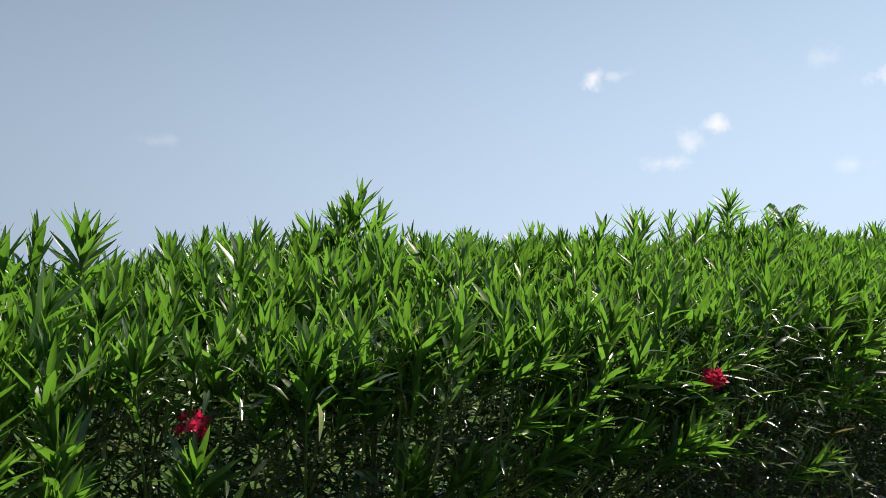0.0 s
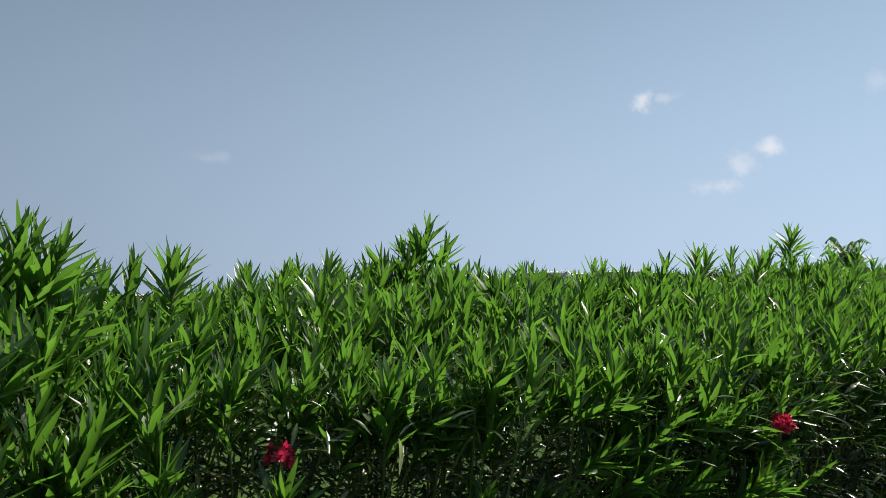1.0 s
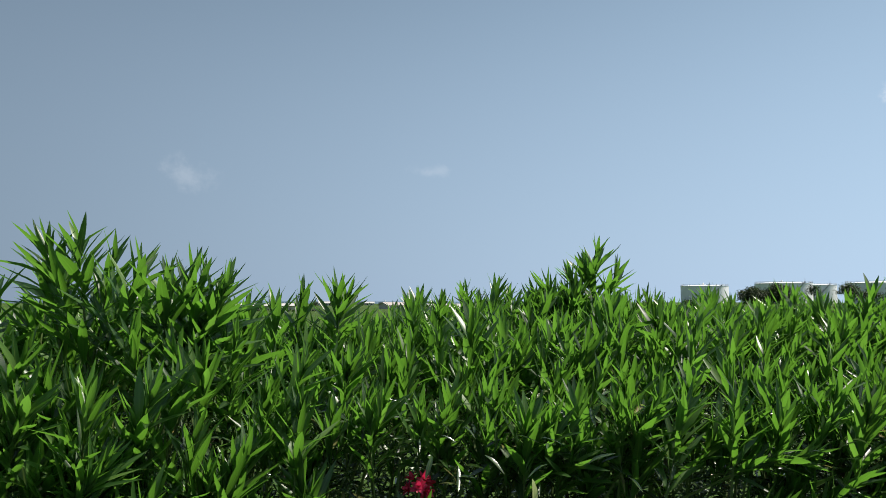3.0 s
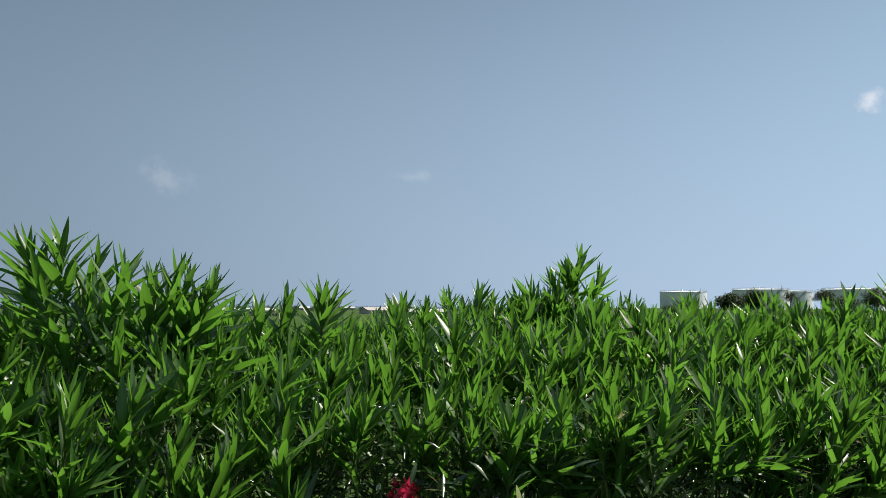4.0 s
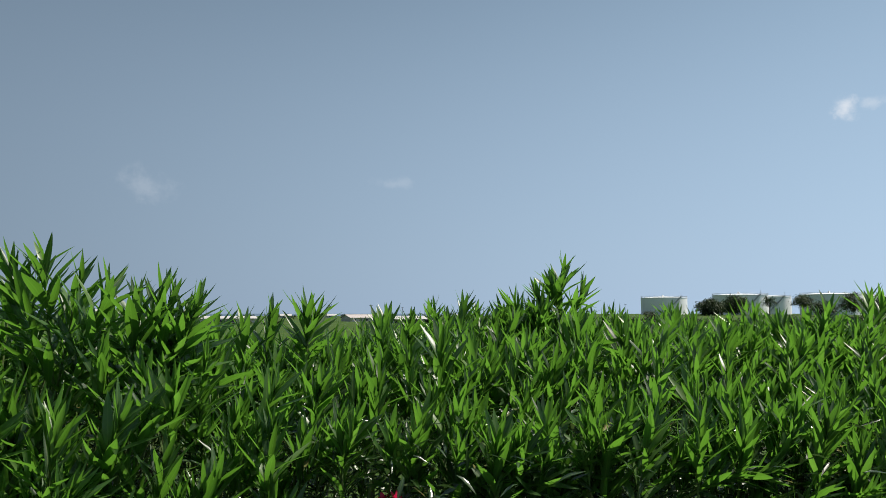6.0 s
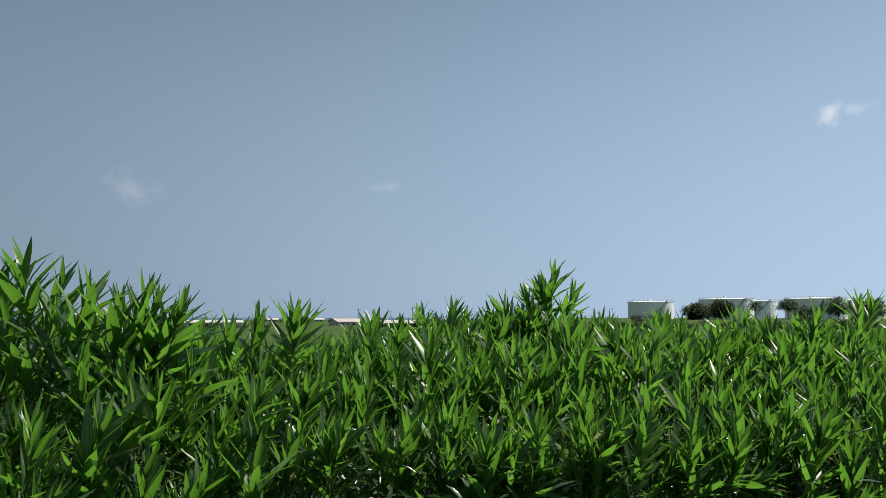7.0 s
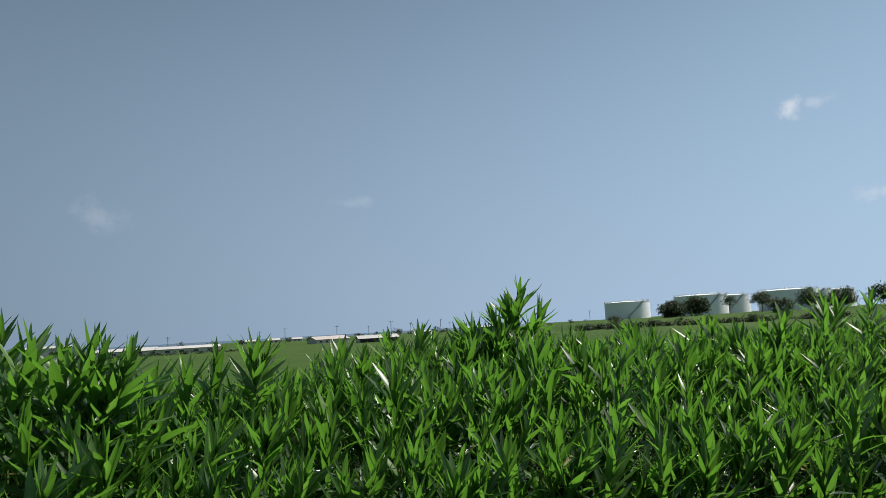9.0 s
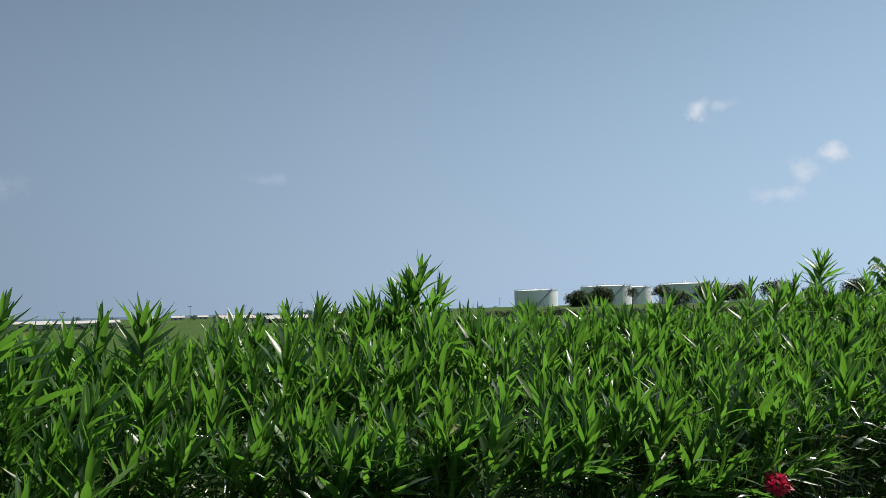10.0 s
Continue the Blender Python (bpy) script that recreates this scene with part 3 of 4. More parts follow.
def off_the_flowers(frames):
    if not len(frames):
        return frames
    frames = np.array(frames)
    middle = frames[:, :, 3] + 0.5 * frames[:, :, 1]
    keep = np.ones(len(frames), dtype=bool)
    for flower in FLOWERS:
        apart = middle - np.array([flower[0], flower[1] - 0.06, flower[2] + 0.015])
        keep &= np.linalg.norm(apart * np.array([1.0, 0.5, 1.0]), axis=1) > 0.065
    return frames[keep]


for i, (sx, b) in enumerate(zip(SHRUB_X, bins)):
    b["fine"], b["old"], b["hero"] = (list(off_the_flowers(b[k])) for k in ("fine", "old", "hero"))
    base = Vector((sx, front_y(sx) + 0.62, 0))
    bush = tagged(new("oleander_bush"), "leafy green oleander bush in a clipped hedge", "bush", "oleander hedge")
    bush.location = base
    shift = Matrix.Translation(-base)
    # woody stems that fan out from the foot
    for s in range(11):
        a = s * 2.4 + i
        foot = Vector((0.10 * math.cos(a), 0.10 * math.sin(a), -0.02))
        reach = Vector((rng.uniform(-0.36, 0.36), rng.uniform(-0.5, 0.55), rng.uniform(1.05, 1.3)))
        mid = foot.lerp(reach, 0.5) + Vector((rng.normal(0, 0.05), rng.normal(0, 0.05), 0))
        bm = bmesh.new()
        tube(bm, [foot, foot.lerp(mid, 0.5) + Vector((rng.normal(0, 0.015), 0, 0)), mid, mid.lerp(reach, 0.5), reach], rng.uniform(0.010, 0.016), 6, 0.005)
        part("stem", bm, BARK, bush)
    # twigs under the shoots
    tv, tf = [], []
    for hi, lo in b["stems"]:
        d = unit(np.asarray(hi) - np.asarray(lo))
        u = unit(np.cross(d, [0.2, 0.3, 0.9]))
        w = np.cross(d, u)
        k = len(tv)
        for p, r in ((np.asarray(lo) - d * 0.05, 0.0042), (np.asarray(hi), 0.0024)):
            for a in (0, 2.094, 4.189):
                tv.append(tuple(p + r * (math.cos(a) * u + math.sin(a) * w) - np.array(base)))
        tf += [(k, k + 1, k + 4, k + 3), (k + 1, k + 2, k + 5, k + 4), (k + 2, k, k + 3, k + 5)]
    if tv:
        tagged(part("branchwork", mesh_of("branchwork", tv, tf, GREEN_STEM), GREEN_STEM, bush), kind="stuff")
    # leaves: those nearest to the path are separate
    heroes = sorted(b["hero"], key=lambda f: f[1, 3])
    single, rest = heroes[:300], heroes[300:]
    fine = np.array(rest + b["fine"])
    for frames, mat, nm, shapes in ((fine, LEAF, "foliage", TEMPLATES), (np.array(b["old"]), OLD_SHADED_LEAF, "inner_foliage", LIGHT_TEMPLATES)):
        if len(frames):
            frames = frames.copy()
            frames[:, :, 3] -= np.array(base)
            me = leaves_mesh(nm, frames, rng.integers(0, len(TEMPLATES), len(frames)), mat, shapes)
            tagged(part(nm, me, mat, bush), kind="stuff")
    for f in single:
        ob = new("leaf", LEAF_MESHES[int(rng.integers(0, len(LEAF_MESHES)))])
        ob.parent = bush
        m = Matrix([[*f[r]] for r in range(3)] + [[0, 0, 0, 1]])
        ob.matrix_basis = shift @ m
    b["bush"], b["base"] = bush, base

for x, y, z, size, n, mat, label in FLOWERS:
    b = bin_of(x)
    flower_head(b["bush"], Vector((x, y, z)) - b["base"], size, n, mat, label)

# two leaves hanging in the shade: one with backlight painted as pale colour, one turned yellow
for x, y, z, mat, label, length in ((0.115, 1.76, 1.205, BACKLIT_LEAF, "pale yellow-green backlit hanging leaf", 0.085), (-0.70, 1.50, 1.16, YELLOW_LEAF, "yellow fallen leaf", 0.05)):
    b = bin_of(x)
    v, q, t, uv = TEMPLATES[1]
    me = mesh_of("leaf", [tuple(p) for p in v], q + t, mat, [uv[i] for f in q + t for i in f], smooth=True)
    ob = tagged(new("leaf", me), label)
    ob.parent = b["bush"]
    f = leaf_frame(np.array([x, y, z]), np.array([0.15, -0.1, -1.0]), np.array([0.8, -0.6, 0.3]), length, 1.6)
    ob.matrix_basis = Matrix.Translation(-b["base"]) @ Matrix([[*f[r]] for r in range(3)] + [[0, 0, 0, 1]])

# ---- shelter with a ribbed metal roof ----
def shelter():
    thing = tagged(new("roof_shelter"), "open shelter with white ribbed metal roof and dark steel post", "shelter")
    corner = Vector((1.60, 1.565, 1.82))
    along = Vector((0.418, -0.908, 0)).normalized()
    inward = Vector((0.908, 0.418, 0)).normalized()
    pitch = 0.365
    thing.location = (corner.x, corner.y, 0)
    frame_m = Matrix((( along.x, inward.x, 0, 0), (along.y, inward.y, 0, 0), (0, 0, 1, 0), (0, 0, 0, 1)))
    thing.matrix_basis = Matrix.Translation((corner.x, corner.y, 0)) @ frame_m @ Matrix.Scale(0.8125, 4)
    e = 2.24                                  # eave height, before the whole is scaled
    run, wide, rib = 2.08, 2.6, 0.152

    def sheet(name, flip):
        # trapezoid ribs along the slope
        prof = []
        k = 0
        while k * rib < wide:
            x = k * rib
            prof += [(x, 0.0), (x + 0.018, 0.026), (x + 0.038, 0.026), (x + 0.056, 0.0), (x + 0.104, 0.002)]
            k += 1
        bm = bmesh.new()
        rows = []
        for lift in (0.0, -0.006):
            for s in ((-0.04, run) if not flip else (run * 0.45, run)):
                y = s if not flip else 2 * run - s
                rows.append([bm.verts.new((x, y, e + s * pitch + h + lift)) for x, h in prof])
        for a, b in ((0, 1), (3, 2)):
            for i in range(len(prof) - 1):
                bm.faces.new((rows[a][i], rows[a][i + 1], rows[b][i + 1], rows[b][i]))
        for i in range(len(prof) - 1):
            bm.faces.new((rows[0][i], rows[2][i], rows[2][i + 1], rows[0][i + 1]))
            bm.faces.new((rows[1][i], rows[1][i + 1], rows[3][i + 1], rows[3][i]))
        return part(name, bm, ROOF_METAL, thing, "white ribbed metal roof sheet")
    near = sheet("roof_sheet", False)
    sheet("roof_sheet", True)
    # screws with dark washers
    for i in range(12):
        for s in (0.02,):
            bm = bmesh.new()
            c = Vector((0.084 + rib * i, s, e + s * pitch + 0.006))
            bmesh.ops.create_cone(bm, cap_ends=True, segments=8, radius1=0.009, radius2=0.008, depth=0.004, matrix=Matrix.Translation(c))
            bmesh.ops.create_cone(bm, cap_ends=True, segments=6, radius1=0.005, radius2=0.0045, depth=0.010, matrix=Matrix.Translation(c + Vector((0, 0, 0.005))))
            part("screw", bm, DARK_STEEL, near, "dark roofing screw")
    # ridge cap with folded edges
    bm = bmesh.new()
    zr = e + run * pitch
    prof = [(-0.17, -0.05), (-0.165, -0.028), (-0.11, 0.0), (0.0, 0.055), (0.11, 0.0), (0.165, -0.028), (0.17, -0.05)]
    rows = [[bm.verts.new((x, run + dy, zr + 0.012 + dz * 0.8 + lift)) for dy, dz in prof] for lift in (0, -0.004) for x in (-0.06, wide)]
    for a, b in ((0, 1), (3, 2)):
        for i in range(len(prof) - 1):
            bm.faces.new((rows[a][i], rows[a][i + 1], rows[b][i + 1], rows[b][i]))
    part("ridge_cap", bm, TRIM_GREY, thing, "grey folded metal ridge cap")
    # gutter-like eave fascia
    bm = bmesh.new()
    prof = [(y * 0.62, z * 0.62) for y, z in ((-0.055, -0.005), (-0.062, -0.04), (-0.05, -0.075), (-0.028, -0.095), (0.005, -0.095), (0.02, -0.06), (0.02, -0.01), (0.008, -0.012), (0.008, -0.055), (-0.005, -0.083), (-0.026, -0.083), (-0.043, -0.066), (-0.05, -0.036), (-0.046, -0.008))]
    ends = [[bm.verts.new((x, y, e + z)) for y, z in prof] for x in (-0.02, wide)]
    for i in range(len(prof)):
        j = (i + 1) % len(prof)
        bm.faces.new((ends[0][i], ends[1][i], ends[1][j], ends[0][j]))
    bm.faces.new(ends[0])
    bm.faces.new(ends[1][::-1])
    part("gutter", bm, GUTTER, thing, "pale grey eave gutter")
    # beams, soffit, posts
    bm = bmesh.new()
    box(bm, (0.04, run * 1.5, 0.05), pose(0.12, run * 0.75 + 0.05, e - 0.025))
    part("tie_beam", bm, DARK_STEEL, thing)
    bm = bmesh.new()
    box(bm, (wide - 0.2, 0.05, 0.09), pose(wide / 2 + 0.05, 0.16, e - 0.02))
    part("eave_beam", bm, DARK_STEEL, thing)
    bm = bmesh.new()
    box(bm, (wide - 0.02, 0.02, 0.05), pose(wide / 2, 0.045, e + 0.012))
    part("rib_filler", bm, TRIM_GREY, thing, "grey closure strip under the roof ribs")
    bm = bmesh.new()
    box(bm, (wide - 0.2, run * 1.5, 0.02), pose(wide / 2 + 0.03, run * 0.75 + 0.05, e - 0.028))
    part("soffit", bm, DARK_STEEL, thing, "dark underside board")
    bm = bmesh.new()
    box(bm, (0.03, 0.03, 0.10), pose(0.24, 0.24, e - 0.035))
    part("strut", bm, GUTTER, thing, "short pale strut")
    for px, py in ((0.432, 0.11), (2.3, 0.11)):
        bm = bmesh.new()
        box(bm, (0.108, 0.108, e - 0.05), pose(px, py, (e - 0.05) / 2))
        part("post", bm, DARK_STEEL, thing, "dark square steel post")
    return thing


shelter()


# ---- chair with a blue back beside the post ----
def blue_chair():
    thing = tagged(new("metal_chair"), "pale tubular metal chair with blue back panel", "chair")
    thing.matrix_basis = pose(2.71, 1.75, 0.0, 0, 0, -52) @ Matrix.Scale(1.12, 4)
    for sx in (-0.22, 0.22):
        bm = bmesh.new()
        pts = [(sx, 0.10, 0.0), (sx * 0.99, 0.05, 0.40), (sx, 0.0, 0.80), (sx * 0.96, -0.01, 0.90), (sx * 0.82, -0.015, 0.945), (0, -0.015, 0.955)]
        tube(bm, pts, 0.016, 8)
        part("back_frame", bm, PALE_FRAME, thing, "pale bent metal tube")
        bm = bmesh.new()
        tube(bm, [(sx, -0.36, 0.0), (sx, -0.36, 0.30), (sx, -0.34, 0.41), (sx, -0.28, 0.44), (sx, 0.02, 0.43)], 0.014, 8)
        part("leg", bm, PALE_FRAME, thing)
    bm = bmesh.new()
    box(bm, (0.40, 0.018, 0.40), pose(0, 0.0, 0.72, 4))
    part("backrest", bm, BLUE, thing, "blue backrest panel")
    bm = bmesh.new()
    box(bm, (0.42, 0.40, 0.03), pose(0, -0.17, 0.455))
    part("seat", bm, BLUE, thing, "blue seat panel")


blue_chair()

# ---- two overhead cables ----
for a in ((7.85, 5.59, 4.50), (8.08, 5.47, 4.50)):
    bm = bmesh.new()
    a, d = Vector(a), Vector((0.945, 0.327, 0))
    tube(bm, [a + d * (u - 8) + Vector((0, 0, 0.0022 * (u - 8) ** 2)) for u in range(0, 36, 2)], 0.011, 6)
    tagged(part("overhead_cable", bm, CABLE), "thin black overhead cable", "cable", "overhead cables")


# ---- sapling with feathery leaves behind the hedge ----
def sapling():
    base = Vector((4.05, 4.75, 0.10))
    thing = tagged(new("sapling"), "young tree with arching feathery leaves behind hedge", "tree")
    thing.location = base
    bm = bmesh.new()
    tube(bm, [(0, 0, -0.1), (0.02, 0, 0.7), (-0.01, 0.01, 1.3), (0.02, 0, 1.68)], 0.014, 7, 0.005)
    part("trunk", bm, BARK, thing)
    for k in range(24):
        a = k * 2.4
        reach = 0.09 + 0.08 * (k % 3) / 2
        root = Vector((0.01, 0, 1.40 + 0.011 * k))
        rise = 0.14 + 0.05 * ((k * 7) % 5) / 4
        pts = [root + Vector((math.cos(a) * reach * u, math.sin(a) * reach * u, rise * math.sin(u * 2.2))) for u in (0, 0.25, 0.5, 0.75, 1.0)]
        bm = bmesh.new()
        tube(bm, pts, 0.003, 5, 0.0012)
        frond = part("frond", bm, GREEN_STEM, thing, "arching feathery leaf")
        frames = []
        for j in range(11):
            u = 0.18 + 0.8 * j / 10
            i = min(int(u * 4), 3)
            p = pts[i].lerp(pts[i + 1], u * 4 - i)
            for side in (-1, 1):
                w = np.array([-math.sin(a) * side + 0.4 * math.cos(a), math.cos(a) * side + 0.4 * math.sin(a), -0.55])
                frames.append(leaf_frame(np.array(p), w, np.array([0, 0, 1.0]), 0.07 * (1.1 - 0.5 * u), 2.2))
        part("frond_blade", leaves_mesh("frond_blade", np.array(frames), rng.integers(0, 5, len(frames)), LEAF), LEAF, frond)["kind"] = "stuff"


sapling()


# ---- storage tanks ----
def storage_tank(az, distance, radius, height):
    base = polar(az, distance)
    base.z = ground_z(base.x, base.y) - 0.3
    thing = tagged(new("storage_tank"), "large white cylindrical storage tank with outside stair", "storage tank", "tank farm")
    thing.location = base
    thing.rotation_euler = (0, 0, -radians(az))       # local -y faces the path
    seg = 72
    bm = bmesh.new()
    levels = [0.0, 0.3, 0.31] + [height * k / 6 for k in range(1, 6)] + [height - 0.35, height - 0.34, height]
    radii = [radius + 0.15, radius + 0.15, radius] + [radius] * 5 + [radius, radius + 0.18, radius + 0.18]
    loops = [[bm.verts.new((r * math.cos(2 * math.pi * k / seg), r * math.sin(2 * math.pi * k / seg), z)) for k in range(seg)] for z, r in zip(levels, radii)]
    for a, b in zip(loops, loops[1:]):
        for k in range(seg):
            bm.faces.new((a[k], a[(k + 1) % seg], b[(k + 1) % seg], b[k]))
    part("shell", bm, TANK_WHITE, thing)
    bm = bmesh.new()
    loops = [[bm.verts.new((r * math.cos(2 * math.pi * k / seg), r * math.sin(2 * math.pi * k / seg), z)) for k in range(seg)] for r, z in ((radius + 0.1, height), (radius * 0.6, height + radius * 0.035), (radius * 0.15, height + radius * 0.06))]
    for a, b in zip(loops, loops[1:]):
        for k in range(seg):
            bm.faces.new((a[k], a[(k + 1) % seg], b[(k + 1) % seg], b[k]))
    bm.faces.new(loops[-1])
    part("roof", bm, TANK_WHITE, thing)
    bm = bmesh.new()
    bmesh.ops.create_cone(bm, cap_ends=True, segments=16, radius1=0.8, radius2=0.6, depth=1.4, matrix=Matrix.Translation((-radius * 0.05, 0, height + radius * 0.06 + 0.6)))
    part("vent", bm, TANK_WHITE, thing)
    bm = bmesh.new()
    for z in (0.6, 1.15):
        tube(bm, [((radius - 0.2) * math.cos(2 * math.pi * k / 48), (radius - 0.2) * math.sin(2 * math.pi * k / 48), height + z) for k in range(49)], 0.05, 4)
    for k in range(48):
        a = 2 * math.pi * k / 48
        p = Vector(((radius - 0.2) * math.cos(a), (radius - 0.2) * math.sin(a), height - 0.05))
        tube(bm, [p, p + Vector((0, 0, 1.2))], 0.05, 4)
    part("railing", bm, TANK_GREY, thing, "thin grey steel railing")
    # stair that climbs round the wall
    a0, a1, n = radians(-92), radians(-48), 40
    bm = bmesh.new()
    for r, dz in ((radius + 0.25, 0.0), (radius + 1.05, 0.0), (radius + 1.05, 1.0)):
        tube(bm, [(r * math.cos(a0 + (a1 - a0) * k / n), r * math.sin(a0 + (a1 - a0) * k / n), 0.3 + (height - 0.2) * k / n + dz) for k in range(n + 1)], 0.13, 4)
    for k in range(n):
        a = a0 + (a1 - a0) * (k + 0.5) / n
        box(bm, (0.8, 0.45, 0.06), Matrix.Translation(((radius + 0.65) * math.cos(a), (radius + 0.65) * math.sin(a), 0.3 + (height - 0.2) * (k + 0.5) / n)) @ Matrix.Rotation(a, 4, "Z"))
    part("stair", bm, TANK_GREY, thing, "grey steel spiral stair")
    bm = bmesh.new()
    c = Vector(((radius + 0.4) * math.cos(a1), (radius + 0.4) * math.sin(a1), height))
    box(bm, (2.2, 2.2, 0.12), Matrix.Translation(c))
    for dx, dy in ((-1, -1), (1, -1), (1, 1), (-1, 1)):
        tube(bm, [c + Vector((dx, dy, 0)), c + Vector((dx, dy, 1.5))], 0.07, 4)
    box(bm, (0.5, 0.5, 0.9), Matrix.Translation(c + Vector((0.3, 0.2, 0.5))))
    tube(bm, [c + Vector((0.6, 0.6, 0)), c + Vector((0.6, 0.6, 3.2))], 0.06, 4)
    part("stair_landing", bm, TANK_GREY, thing, "grey landing with gauge box and mast")


for az, dist, r, h in ((16.38, 620, 17.8, 13.4), (21.6, 560, 18.2, 13.8), (23.35, 660, 18.2, 14.6), (27.35, 545, 18.4, 13.4),
                       (28.5, 650, 18.0, 14.4), (30.0, 690, 18.0, 14.4)):
    storage_tank(az, dist, r, h)


# ---- trees and bushes ----
def tree(az, distance, width, height, crown_low, clumps, name="tree", label="", seed=1, lift=0.0):
    """A tapered trunk with limbs and an uneven crown of many leaf clumps."""
    r = np.random.default_rng(seed)
    base = polar(az, distance)
    base.z = ground_z(base.x, base.y) - 0.15 + lift
    thing = tagged(new(name), label, "tree" if name == "tree" else "bush", "trees by the tank farm")
    thing.location = base
    trunk_h = max(crown_low, height * 0.18)
    bm = bmesh.new()
    girth = max(height * 0.022, 0.06)
    tube(bm, [(0, 0, 0), (girth * 0.5, 0, trunk_h * 0.5), (girth * 0.2, girth, trunk_h)], girth, 8, girth * 0.7)
    part("trunk", bm, BARK, thing)
    heads = []
    while len(heads) < clumps:
        p = r.uniform(-1, 1, 3)
        d = math.hypot(p[0], p[1])
        if d * d + p[2] * p[2] * (1.0 if p[2] > 0 else 1.6) > 1 or noise.noise(Vector(p * 2.2) + Vector((seed, 0, 0))) < -0.22:
            continue
        heads.append(Vector((p[0] * width / 2, p[1] * width / 2, crown_low + (height - crown_low) * (0.42 + 0.55 * p[2]))))
    for h in heads[:9]:
        bm = bmesh.new()
        s = Vector((0, 0, trunk_h * 0.9))
        tube(bm, [s, s.lerp(h, 0.5) + Vector((0, 0, (h - s).length * 0.08)), h], girth * 0.5, 5, girth * 0.12)
        part("limb", bm, BARK, thing)
    size = max(width, height) * 0.07
    n = clumps * 46
    spread = (width + height) * 0.045
    at = np.repeat(np.array([tuple(h) for h in heads]), 46, axis=0) + r.normal(0, 1, (n, 3)) * spread * np.array([1, 1, 0.7])
    frames = leaf_frames(at, r.normal(0, 1, (n, 3)), np.array([0, 0, 1.0]) + r.normal(0, 0.5, (n, 3)), size * r.uniform(0.6, 1.2, n), np.full(n, 3.2))
    me = leaves_mesh("crown", frames, r.integers(0, 5, n), FAR_LEAF, KITE_TEMPLATES)
    tagged(part("crown", me, FAR_LEAF, thing), kind="stuff")
    return thing


DENSE = "dense dark green bush on the grassy bank"
tree(19.5, 430, 14.5, 8.6, 0.2, 170, "bush", DENSE, 3)
tree(21.25, 440, 13.0, 10.8, 0.8, 160, "tree", "broad dark green tree on the grassy bank", 4)
tree(23.5, 470, 7.0, 11.0, 5.0, 26, "tree", "small thin-crowned tree before white tanks", 5)
tree(25.65, 440, 11.5, 10.4, 4.6, 60, "tree", "open-crowned tree with bare trunk before tanks", 6)
tree(26.9, 400, 12.0, 7.0, 0.3, 60, "bush", "low green bush on the grassy bank", 7)
tree(28.7, 420, 12.5, 11.5, 2.5, 80, "tree", "round dark green tree before the tanks", 8)
tree(30.6, 430, 14.0, 10.5, 1.0, 80, "tree", "round dark green tree before the tanks", 9)
tree(33.4, 430, 16.0, 12.0, 1.5, 90, "tree", "broad dark tree on the far bank", 10)
tree(35.8, 450, 13.0, 8.5, 0.5, 70, "bush", "dark scrub on the far bank", 11)
tree(38.4, 430, 15.0, 11.0, 1.5, 90, "tree", "broad dark tree on the far bank", 12)
tree(41.0, 430, 18.0, 10.0, 0.8, 90, "tree", "broad dark tree on the far bank", 13)
tree(44.5, 420, 22.0, 9.5, 0.5, 90, "tree", "broad dark tree on the far bank", 14)
tree(49.5, 300, 22.0, 9.5, 0.5, 90, "tree", "broad dark tree on the far bank", 15)
tree(54.5, 230, 18.0, 9.5, 0.5, 110, "tree", "broad dark tree beyond the hedge", 16)
tree(58.5, 220, 18.0, 9.5, 0.5, 110, "tree", "broad dark tree beyond the hedge", 17)
tree(15.4, 330, 6.5, 4.2, 0.2, 45, "bush", "low dark bush at the field edge", 18)
for i in range(16):                                   # a low row of scrub along the foot of the bank
    tree(13.2 + 1.15 * i + 0.3 * math.sin(i * 2.1), 270 + 12 * math.sin(i * 1.7), 7.5 + 2 * math.sin(i * 2.9), 2.2 + 0.8 * math.sin(i * 3.3), 0.05, 40, "bush", "low dark scrub along the field edge", 30 + i)
for i in range(13):                                   # scrub before the long sheds
    tree(-21.5 + 0.75 * i, 238 + 6 * math.sin(i * 1.3), 3.6, 1.1 + 0.4 * math.sin(i * 2.2), 0.05, 14, "bush", "low dark scrub before the long shed", 60 + i)
for az, d, w, h in ((-16.9, 420, 4, 4.5), (-12.6, 380, 3, 4), (-9.2, 520, 5, 3.5), (-1.0, 600, 9, 6), (0.4, 620, 7, 5), (2.0, 600, 6, 6), (-11.4, 430, 4, 3), (-4.0, 640, 8, 4)):
    tree(az, d, w, h, h * 0.3, 22, "tree", "small dark tree far across the field", int(100 + az * 3 + d))


for i in range(34):                                   # scattered trees on the far plain
    az = -15.0 + 0.86 * i + 0.5 * math.sin(i * 4.1)
    h = 2.6 + 1.6 * abs(math.sin(i * 1.9))
    tree(az, 560 + 240 * abs(math.sin(i * 2.7)), h * 1.7, h, 0.3, 16, "tree", "small dark tree far across the field", 200 + i)


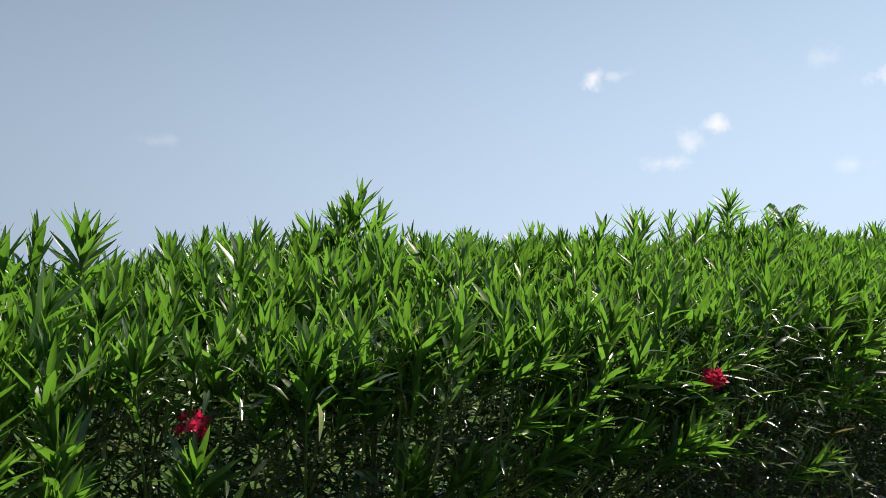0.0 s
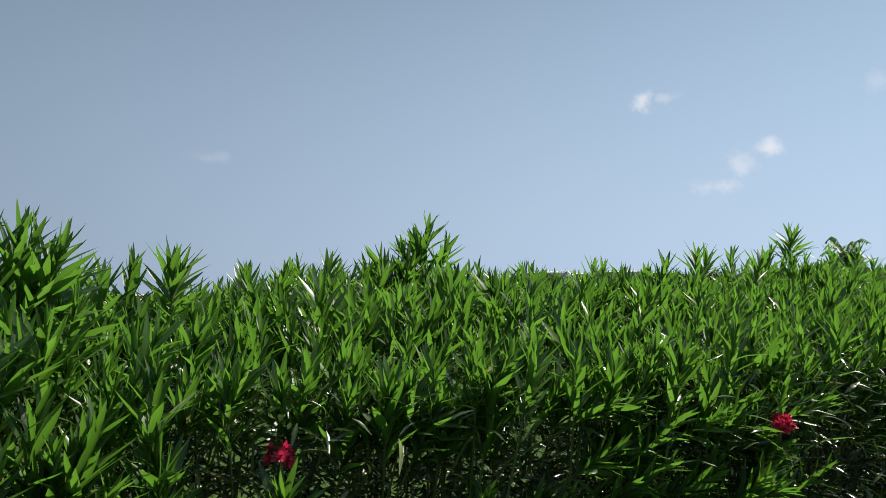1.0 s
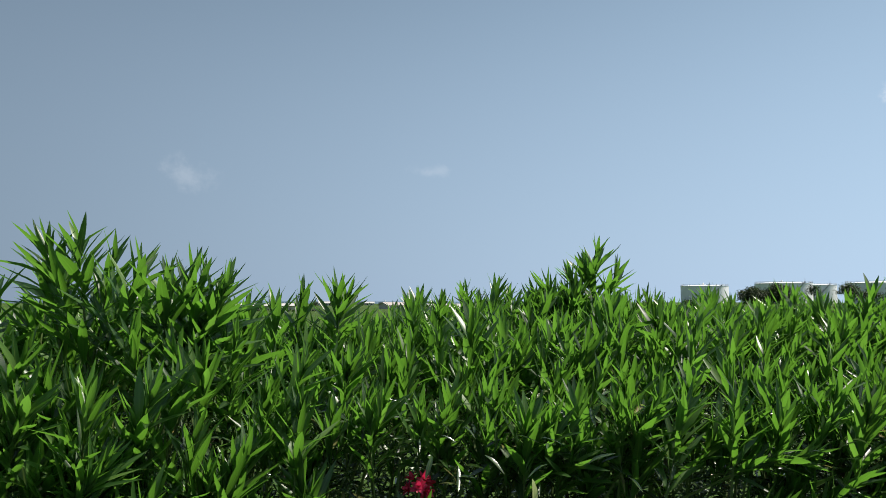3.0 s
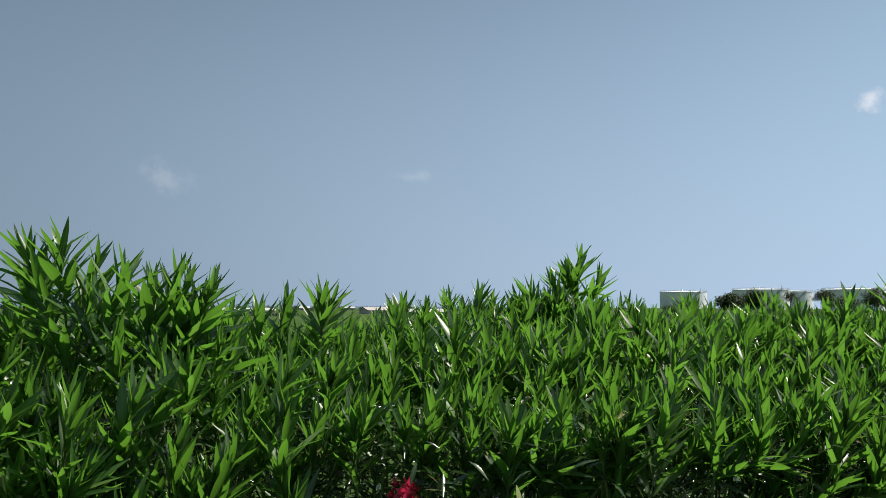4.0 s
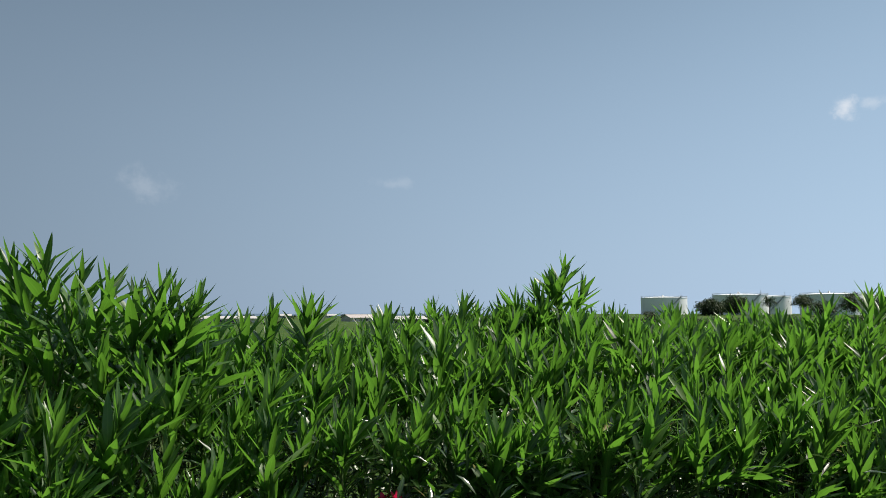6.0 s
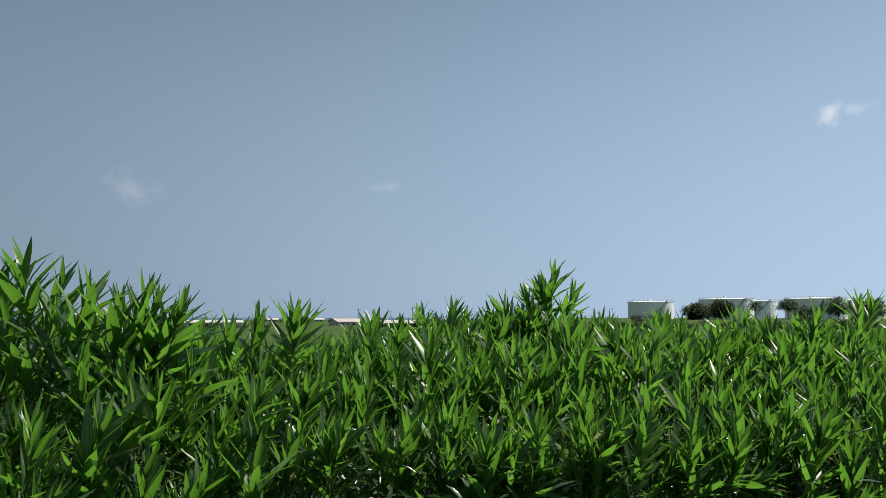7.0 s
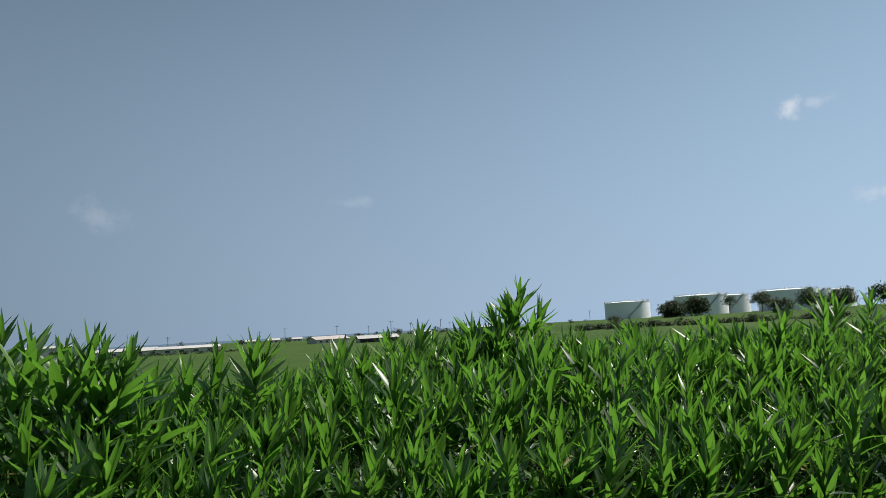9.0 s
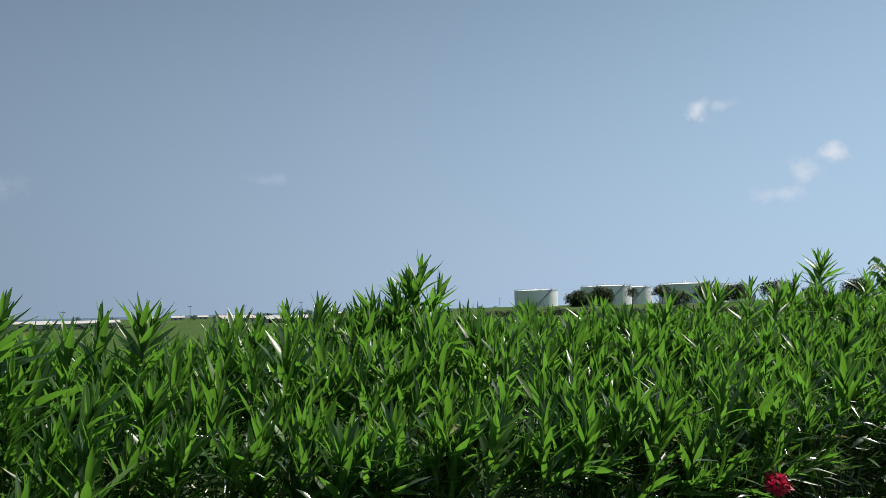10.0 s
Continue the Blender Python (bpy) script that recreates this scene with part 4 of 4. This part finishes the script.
def palm(az, distance, height):
    """A slim trunk with a round head of drooping fronds."""
    base = polar(az, distance)
    base.z = ground_z(base.x, base.y) - 0.15
    thing = tagged(new("palm_tree"), "small palm tree before a white warehouse", "palm tree")
    thing.location = base
    bm = bmesh.new()
    tube(bm, [(0, 0, 0), (0.06, 0, height * 0.5), (0, 0.02, height)], 0.16, 8, 0.11)
    part("trunk", bm, BARK, thing)
    r = np.random.default_rng(91)
    for k in range(22):
        a, up = k * 2.4, 1.1 - 2.0 * k / 22
        d = np.array([math.cos(a) * math.cos(up), math.sin(a) * math.cos(up), math.sin(up)])
        frames = leaf_frames(np.tile([0, 0, height], (9, 1)) + np.linspace(0.15, 1.05, 9)[:, None] * d, d + r.normal(0, 0.35, (9, 3)) - np.array([0, 0, 0.25]),
                             np.tile([0, 0, 1.0], (9, 1)), r.uniform(0.5, 0.75, 9), np.full(9, 1.0))
        part("frond", leaves_mesh("frond", frames, r.integers(0, 5, 9), FAR_LEAF, LIGHT_TEMPLATES), FAR_LEAF, thing)


palm(-25.05, 235, 3.3)


# ---- far sheds and houses ----
def shed(az, distance, length, depth, wall_h, rise, turn, wall_mat, roof_mat, windows, label, open_front=False):
    base = polar(az, distance)
    base.z = ground_z(base.x, base.y) - 0.4
    thing = tagged(new("shed"), label, "building", "far buildings")
    thing.location, thing.rotation_euler = base, (0, 0, radians(turn - az))
    bm = bmesh.new()
    if open_front:
        box(bm, (length, 0.3, wall_h), pose(0, depth / 2, wall_h / 2))
        for sx in (-0.5, 0.5):
            box(bm, (0.3, depth, wall_h), pose(sx * (length - 0.4), 0, wall_h / 2))
    else:
        v = [bm.verts.new((sx * length / 2, sy * depth / 2, z)) for z in (0, wall_h) for sx, sy in ((-1, -1), (1, -1), (1, 1), (-1, 1))]
        g = [bm.verts.new((sx * length / 2, 0, wall_h + rise)) for sx in (-1, 1)]
        for f in ((0, 1, 5, 4), (2, 3, 7, 6)):
            bm.faces.new([v[k] for k in f])
        bm.faces.new((v[3], v[0], v[4], g[0], v[7]))
        bm.faces.new((v[1], v[2], v[6], g[1], v[5]))
        bm.faces.new([v[k] for k in (3, 2, 1, 0)])
    part("wall", bm, wall_mat, thing)
    for side in (-1, 1):
        bm = bmesh.new()
        slope = math.atan2(rise, depth / 2)
        run = math.hypot(rise, depth / 2) + 0.7
        mid = Vector((0, side * (depth / 4 + 0.25), wall_h + rise / 2 - 0.25 * math.tan(slope) + 0.12))
        box(bm, (length + 1.0, run, 0.16), Matrix.Translation(mid) @ Matrix.Rotation(-side * slope, 4, "X"))
        part("roof", bm, roof_mat, thing)
    for k in range(windows):
        x = -length / 2 + length * (k + 0.7) / (windows + 0.4)
        bm = bmesh.new()
        box(bm, (length / windows * 0.32, 0.12, wall_h * 0.38), pose(x, -depth / 2 - 0.03, wall_h * 0.55))
        part("window", bm, WINDOW_DARK, thing)
    if open_front:
        for k in range(6):
            bm = bmesh.new()
            box(bm, (0.25, 0.25, wall_h), pose(-length / 2 + 0.3 + (length - 0.6) * k / 5, -depth / 2 + 0.2, wall_h / 2))
            part("post", bm, wall_mat, thing)
    return thing


shed(-25.4, 250, 16, 12, 4.5, 0.5, 6, SHED_WHITE, SHED_ROOF, 0, "large white flat-roofed warehouse beside the field")
shed(-19.6, 330, 13, 9, 2.3, 0.8, 4, SHED_WHITE, SHED_ROOF, 3, "low white shed with pale roof")
shed(-16.8, 300, 27, 9, 2.0, 0.8, 2, WALL_CREAM, SHED_ROOF, 5, "long low white shed with pale metal roof")
shed(-21.6, 310, 9, 8, 2.2, 0.9, 0, SHED_WHITE, SHED_ROOF, 2, "low white shed with pale roof")
shed(-6.3, 350, 16, 11, 2.1, 1.3, 24, WALL_CREAM, RUST_ROOF, 5, "cream house with weathered pink gabled roof")
shed(-2.6, 300, 15.5, 10, 1.9, 1.1, 8, WALL_CREAM, SHED_ROOF, 0, "open-fronted field shed with white roof", True)
shed(5.0, 380, 16, 9, 3.4, 0.5, 10, WALL_BLUE, SHED_ROOF, 5, "blue-grey block building with small windows")
shed(7.4, 390, 9, 9, 3.9, 0.5, 10, SHED_WHITE, SHED_ROOF, 2, "white block building with small windows")
for az, d in ((-10.3, 620), (-8.6, 700), (-12.0, 640), (1.2, 720)):
    shed(az, d, 9, 7, 2.4, 1.2, 5, SHED_WHITE, SHED_ROOF, 2, "small pale house far across the field")


def utility_pole(az, distance, height):
    base = polar(az, distance)
    base.z = ground_z(base.x, base.y) - 0.2
    thing = tagged(new("utility_pole"), "thin wooden utility pole with crossarm", "utility pole", "utility poles across the field")
    thing.location, thing.rotation_euler = base, (0, 0, -radians(az + 15))
    bm = bmesh.new()
    tube(bm, [(0, 0, 0), (0, 0, height)], 0.16, 8, 0.11)
    part("pole", bm, POLE_WOOD, thing)
    bm = bmesh.new()
    box(bm, (1.8, 0.12, 0.14), pose(0, 0.1, height - 0.5))
    part("crossarm", bm, POLE_WOOD, thing)
    for x in (-0.8, 0, 0.8):
        bm = bmesh.new()
        bmesh.ops.create_cone(bm, cap_ends=True, segments=8, radius1=0.07, radius2=0.05, depth=0.25, matrix=Matrix.Translation((x, 0.1, height - 0.3)))
        part("insulator", bm, PALE_FRAME, thing)


for az, d, h in ((-17.7, 300, 6.5), (-11.3, 430, 8), (-9.45, 380, 8.5), (-5.6, 360, 8), (-3.2, 480, 8), (-1.5, 330, 8.5), (0.0, 420, 8), (2.3, 380, 8.5), (3.0, 520, 8), (13.6, 520, 8)):
    utility_pole(az, d, h)


# ---- bare earth under the hedge ----
verts, faces = [], []
xs = [-3.2 + 0.14 * i for i in range(88)]
for i, x in enumerate(xs):
    for j in range(15):
        v = -0.02 + 2.0 * j / 14
        rim = smooth01(j / 1.5) * smooth01((14 - j) / 1.5)
        verts.append((x, front_y(x) + v + 0.12 * noise.noise(Vector((x * 3, j, 0))), -0.03 + 0.055 * rim + 0.02 * noise.noise(Vector((x * 4, v * 4, 1))) * rim))
for i in range(len(xs) - 1):
    for j in range(14):
        a = i * 15 + j
        faces.append((a, a + 15, a + 16, a + 1))
tagged(new("soil_bed", mesh_of("soil_bed", verts, faces, EARTH, smooth=True)), "bare brown earth under the hedge", "soil", kind="structure")

# ---- grass at the hedge's foot ----
frames = []
for i in range(9000):
    x = rng.uniform(-1.5, 6.0)
    y = front_y(x) + rng.uniform(-1.2, 2.6)
    if noise.noise(Vector((x * 1.3, y * 1.3, 9))) < -0.15:
        continue
    w = np.array([rng.normal(0, 0.4), rng.normal(0, 0.4), 1.0])
    frames.append(leaf_frame(np.array([x, y, -0.01]), w, rng.normal(0, 1, 3), rng.uniform(0.04, 0.13), 0.5))
tagged(new("grass", leaves_mesh("grass", np.array(frames), rng.integers(0, 5, len(frames)), GRASS_BLADE, LIGHT_TEMPLATES)), "short rough yellow-green grass at the hedge foot", "grass", kind="stuff")
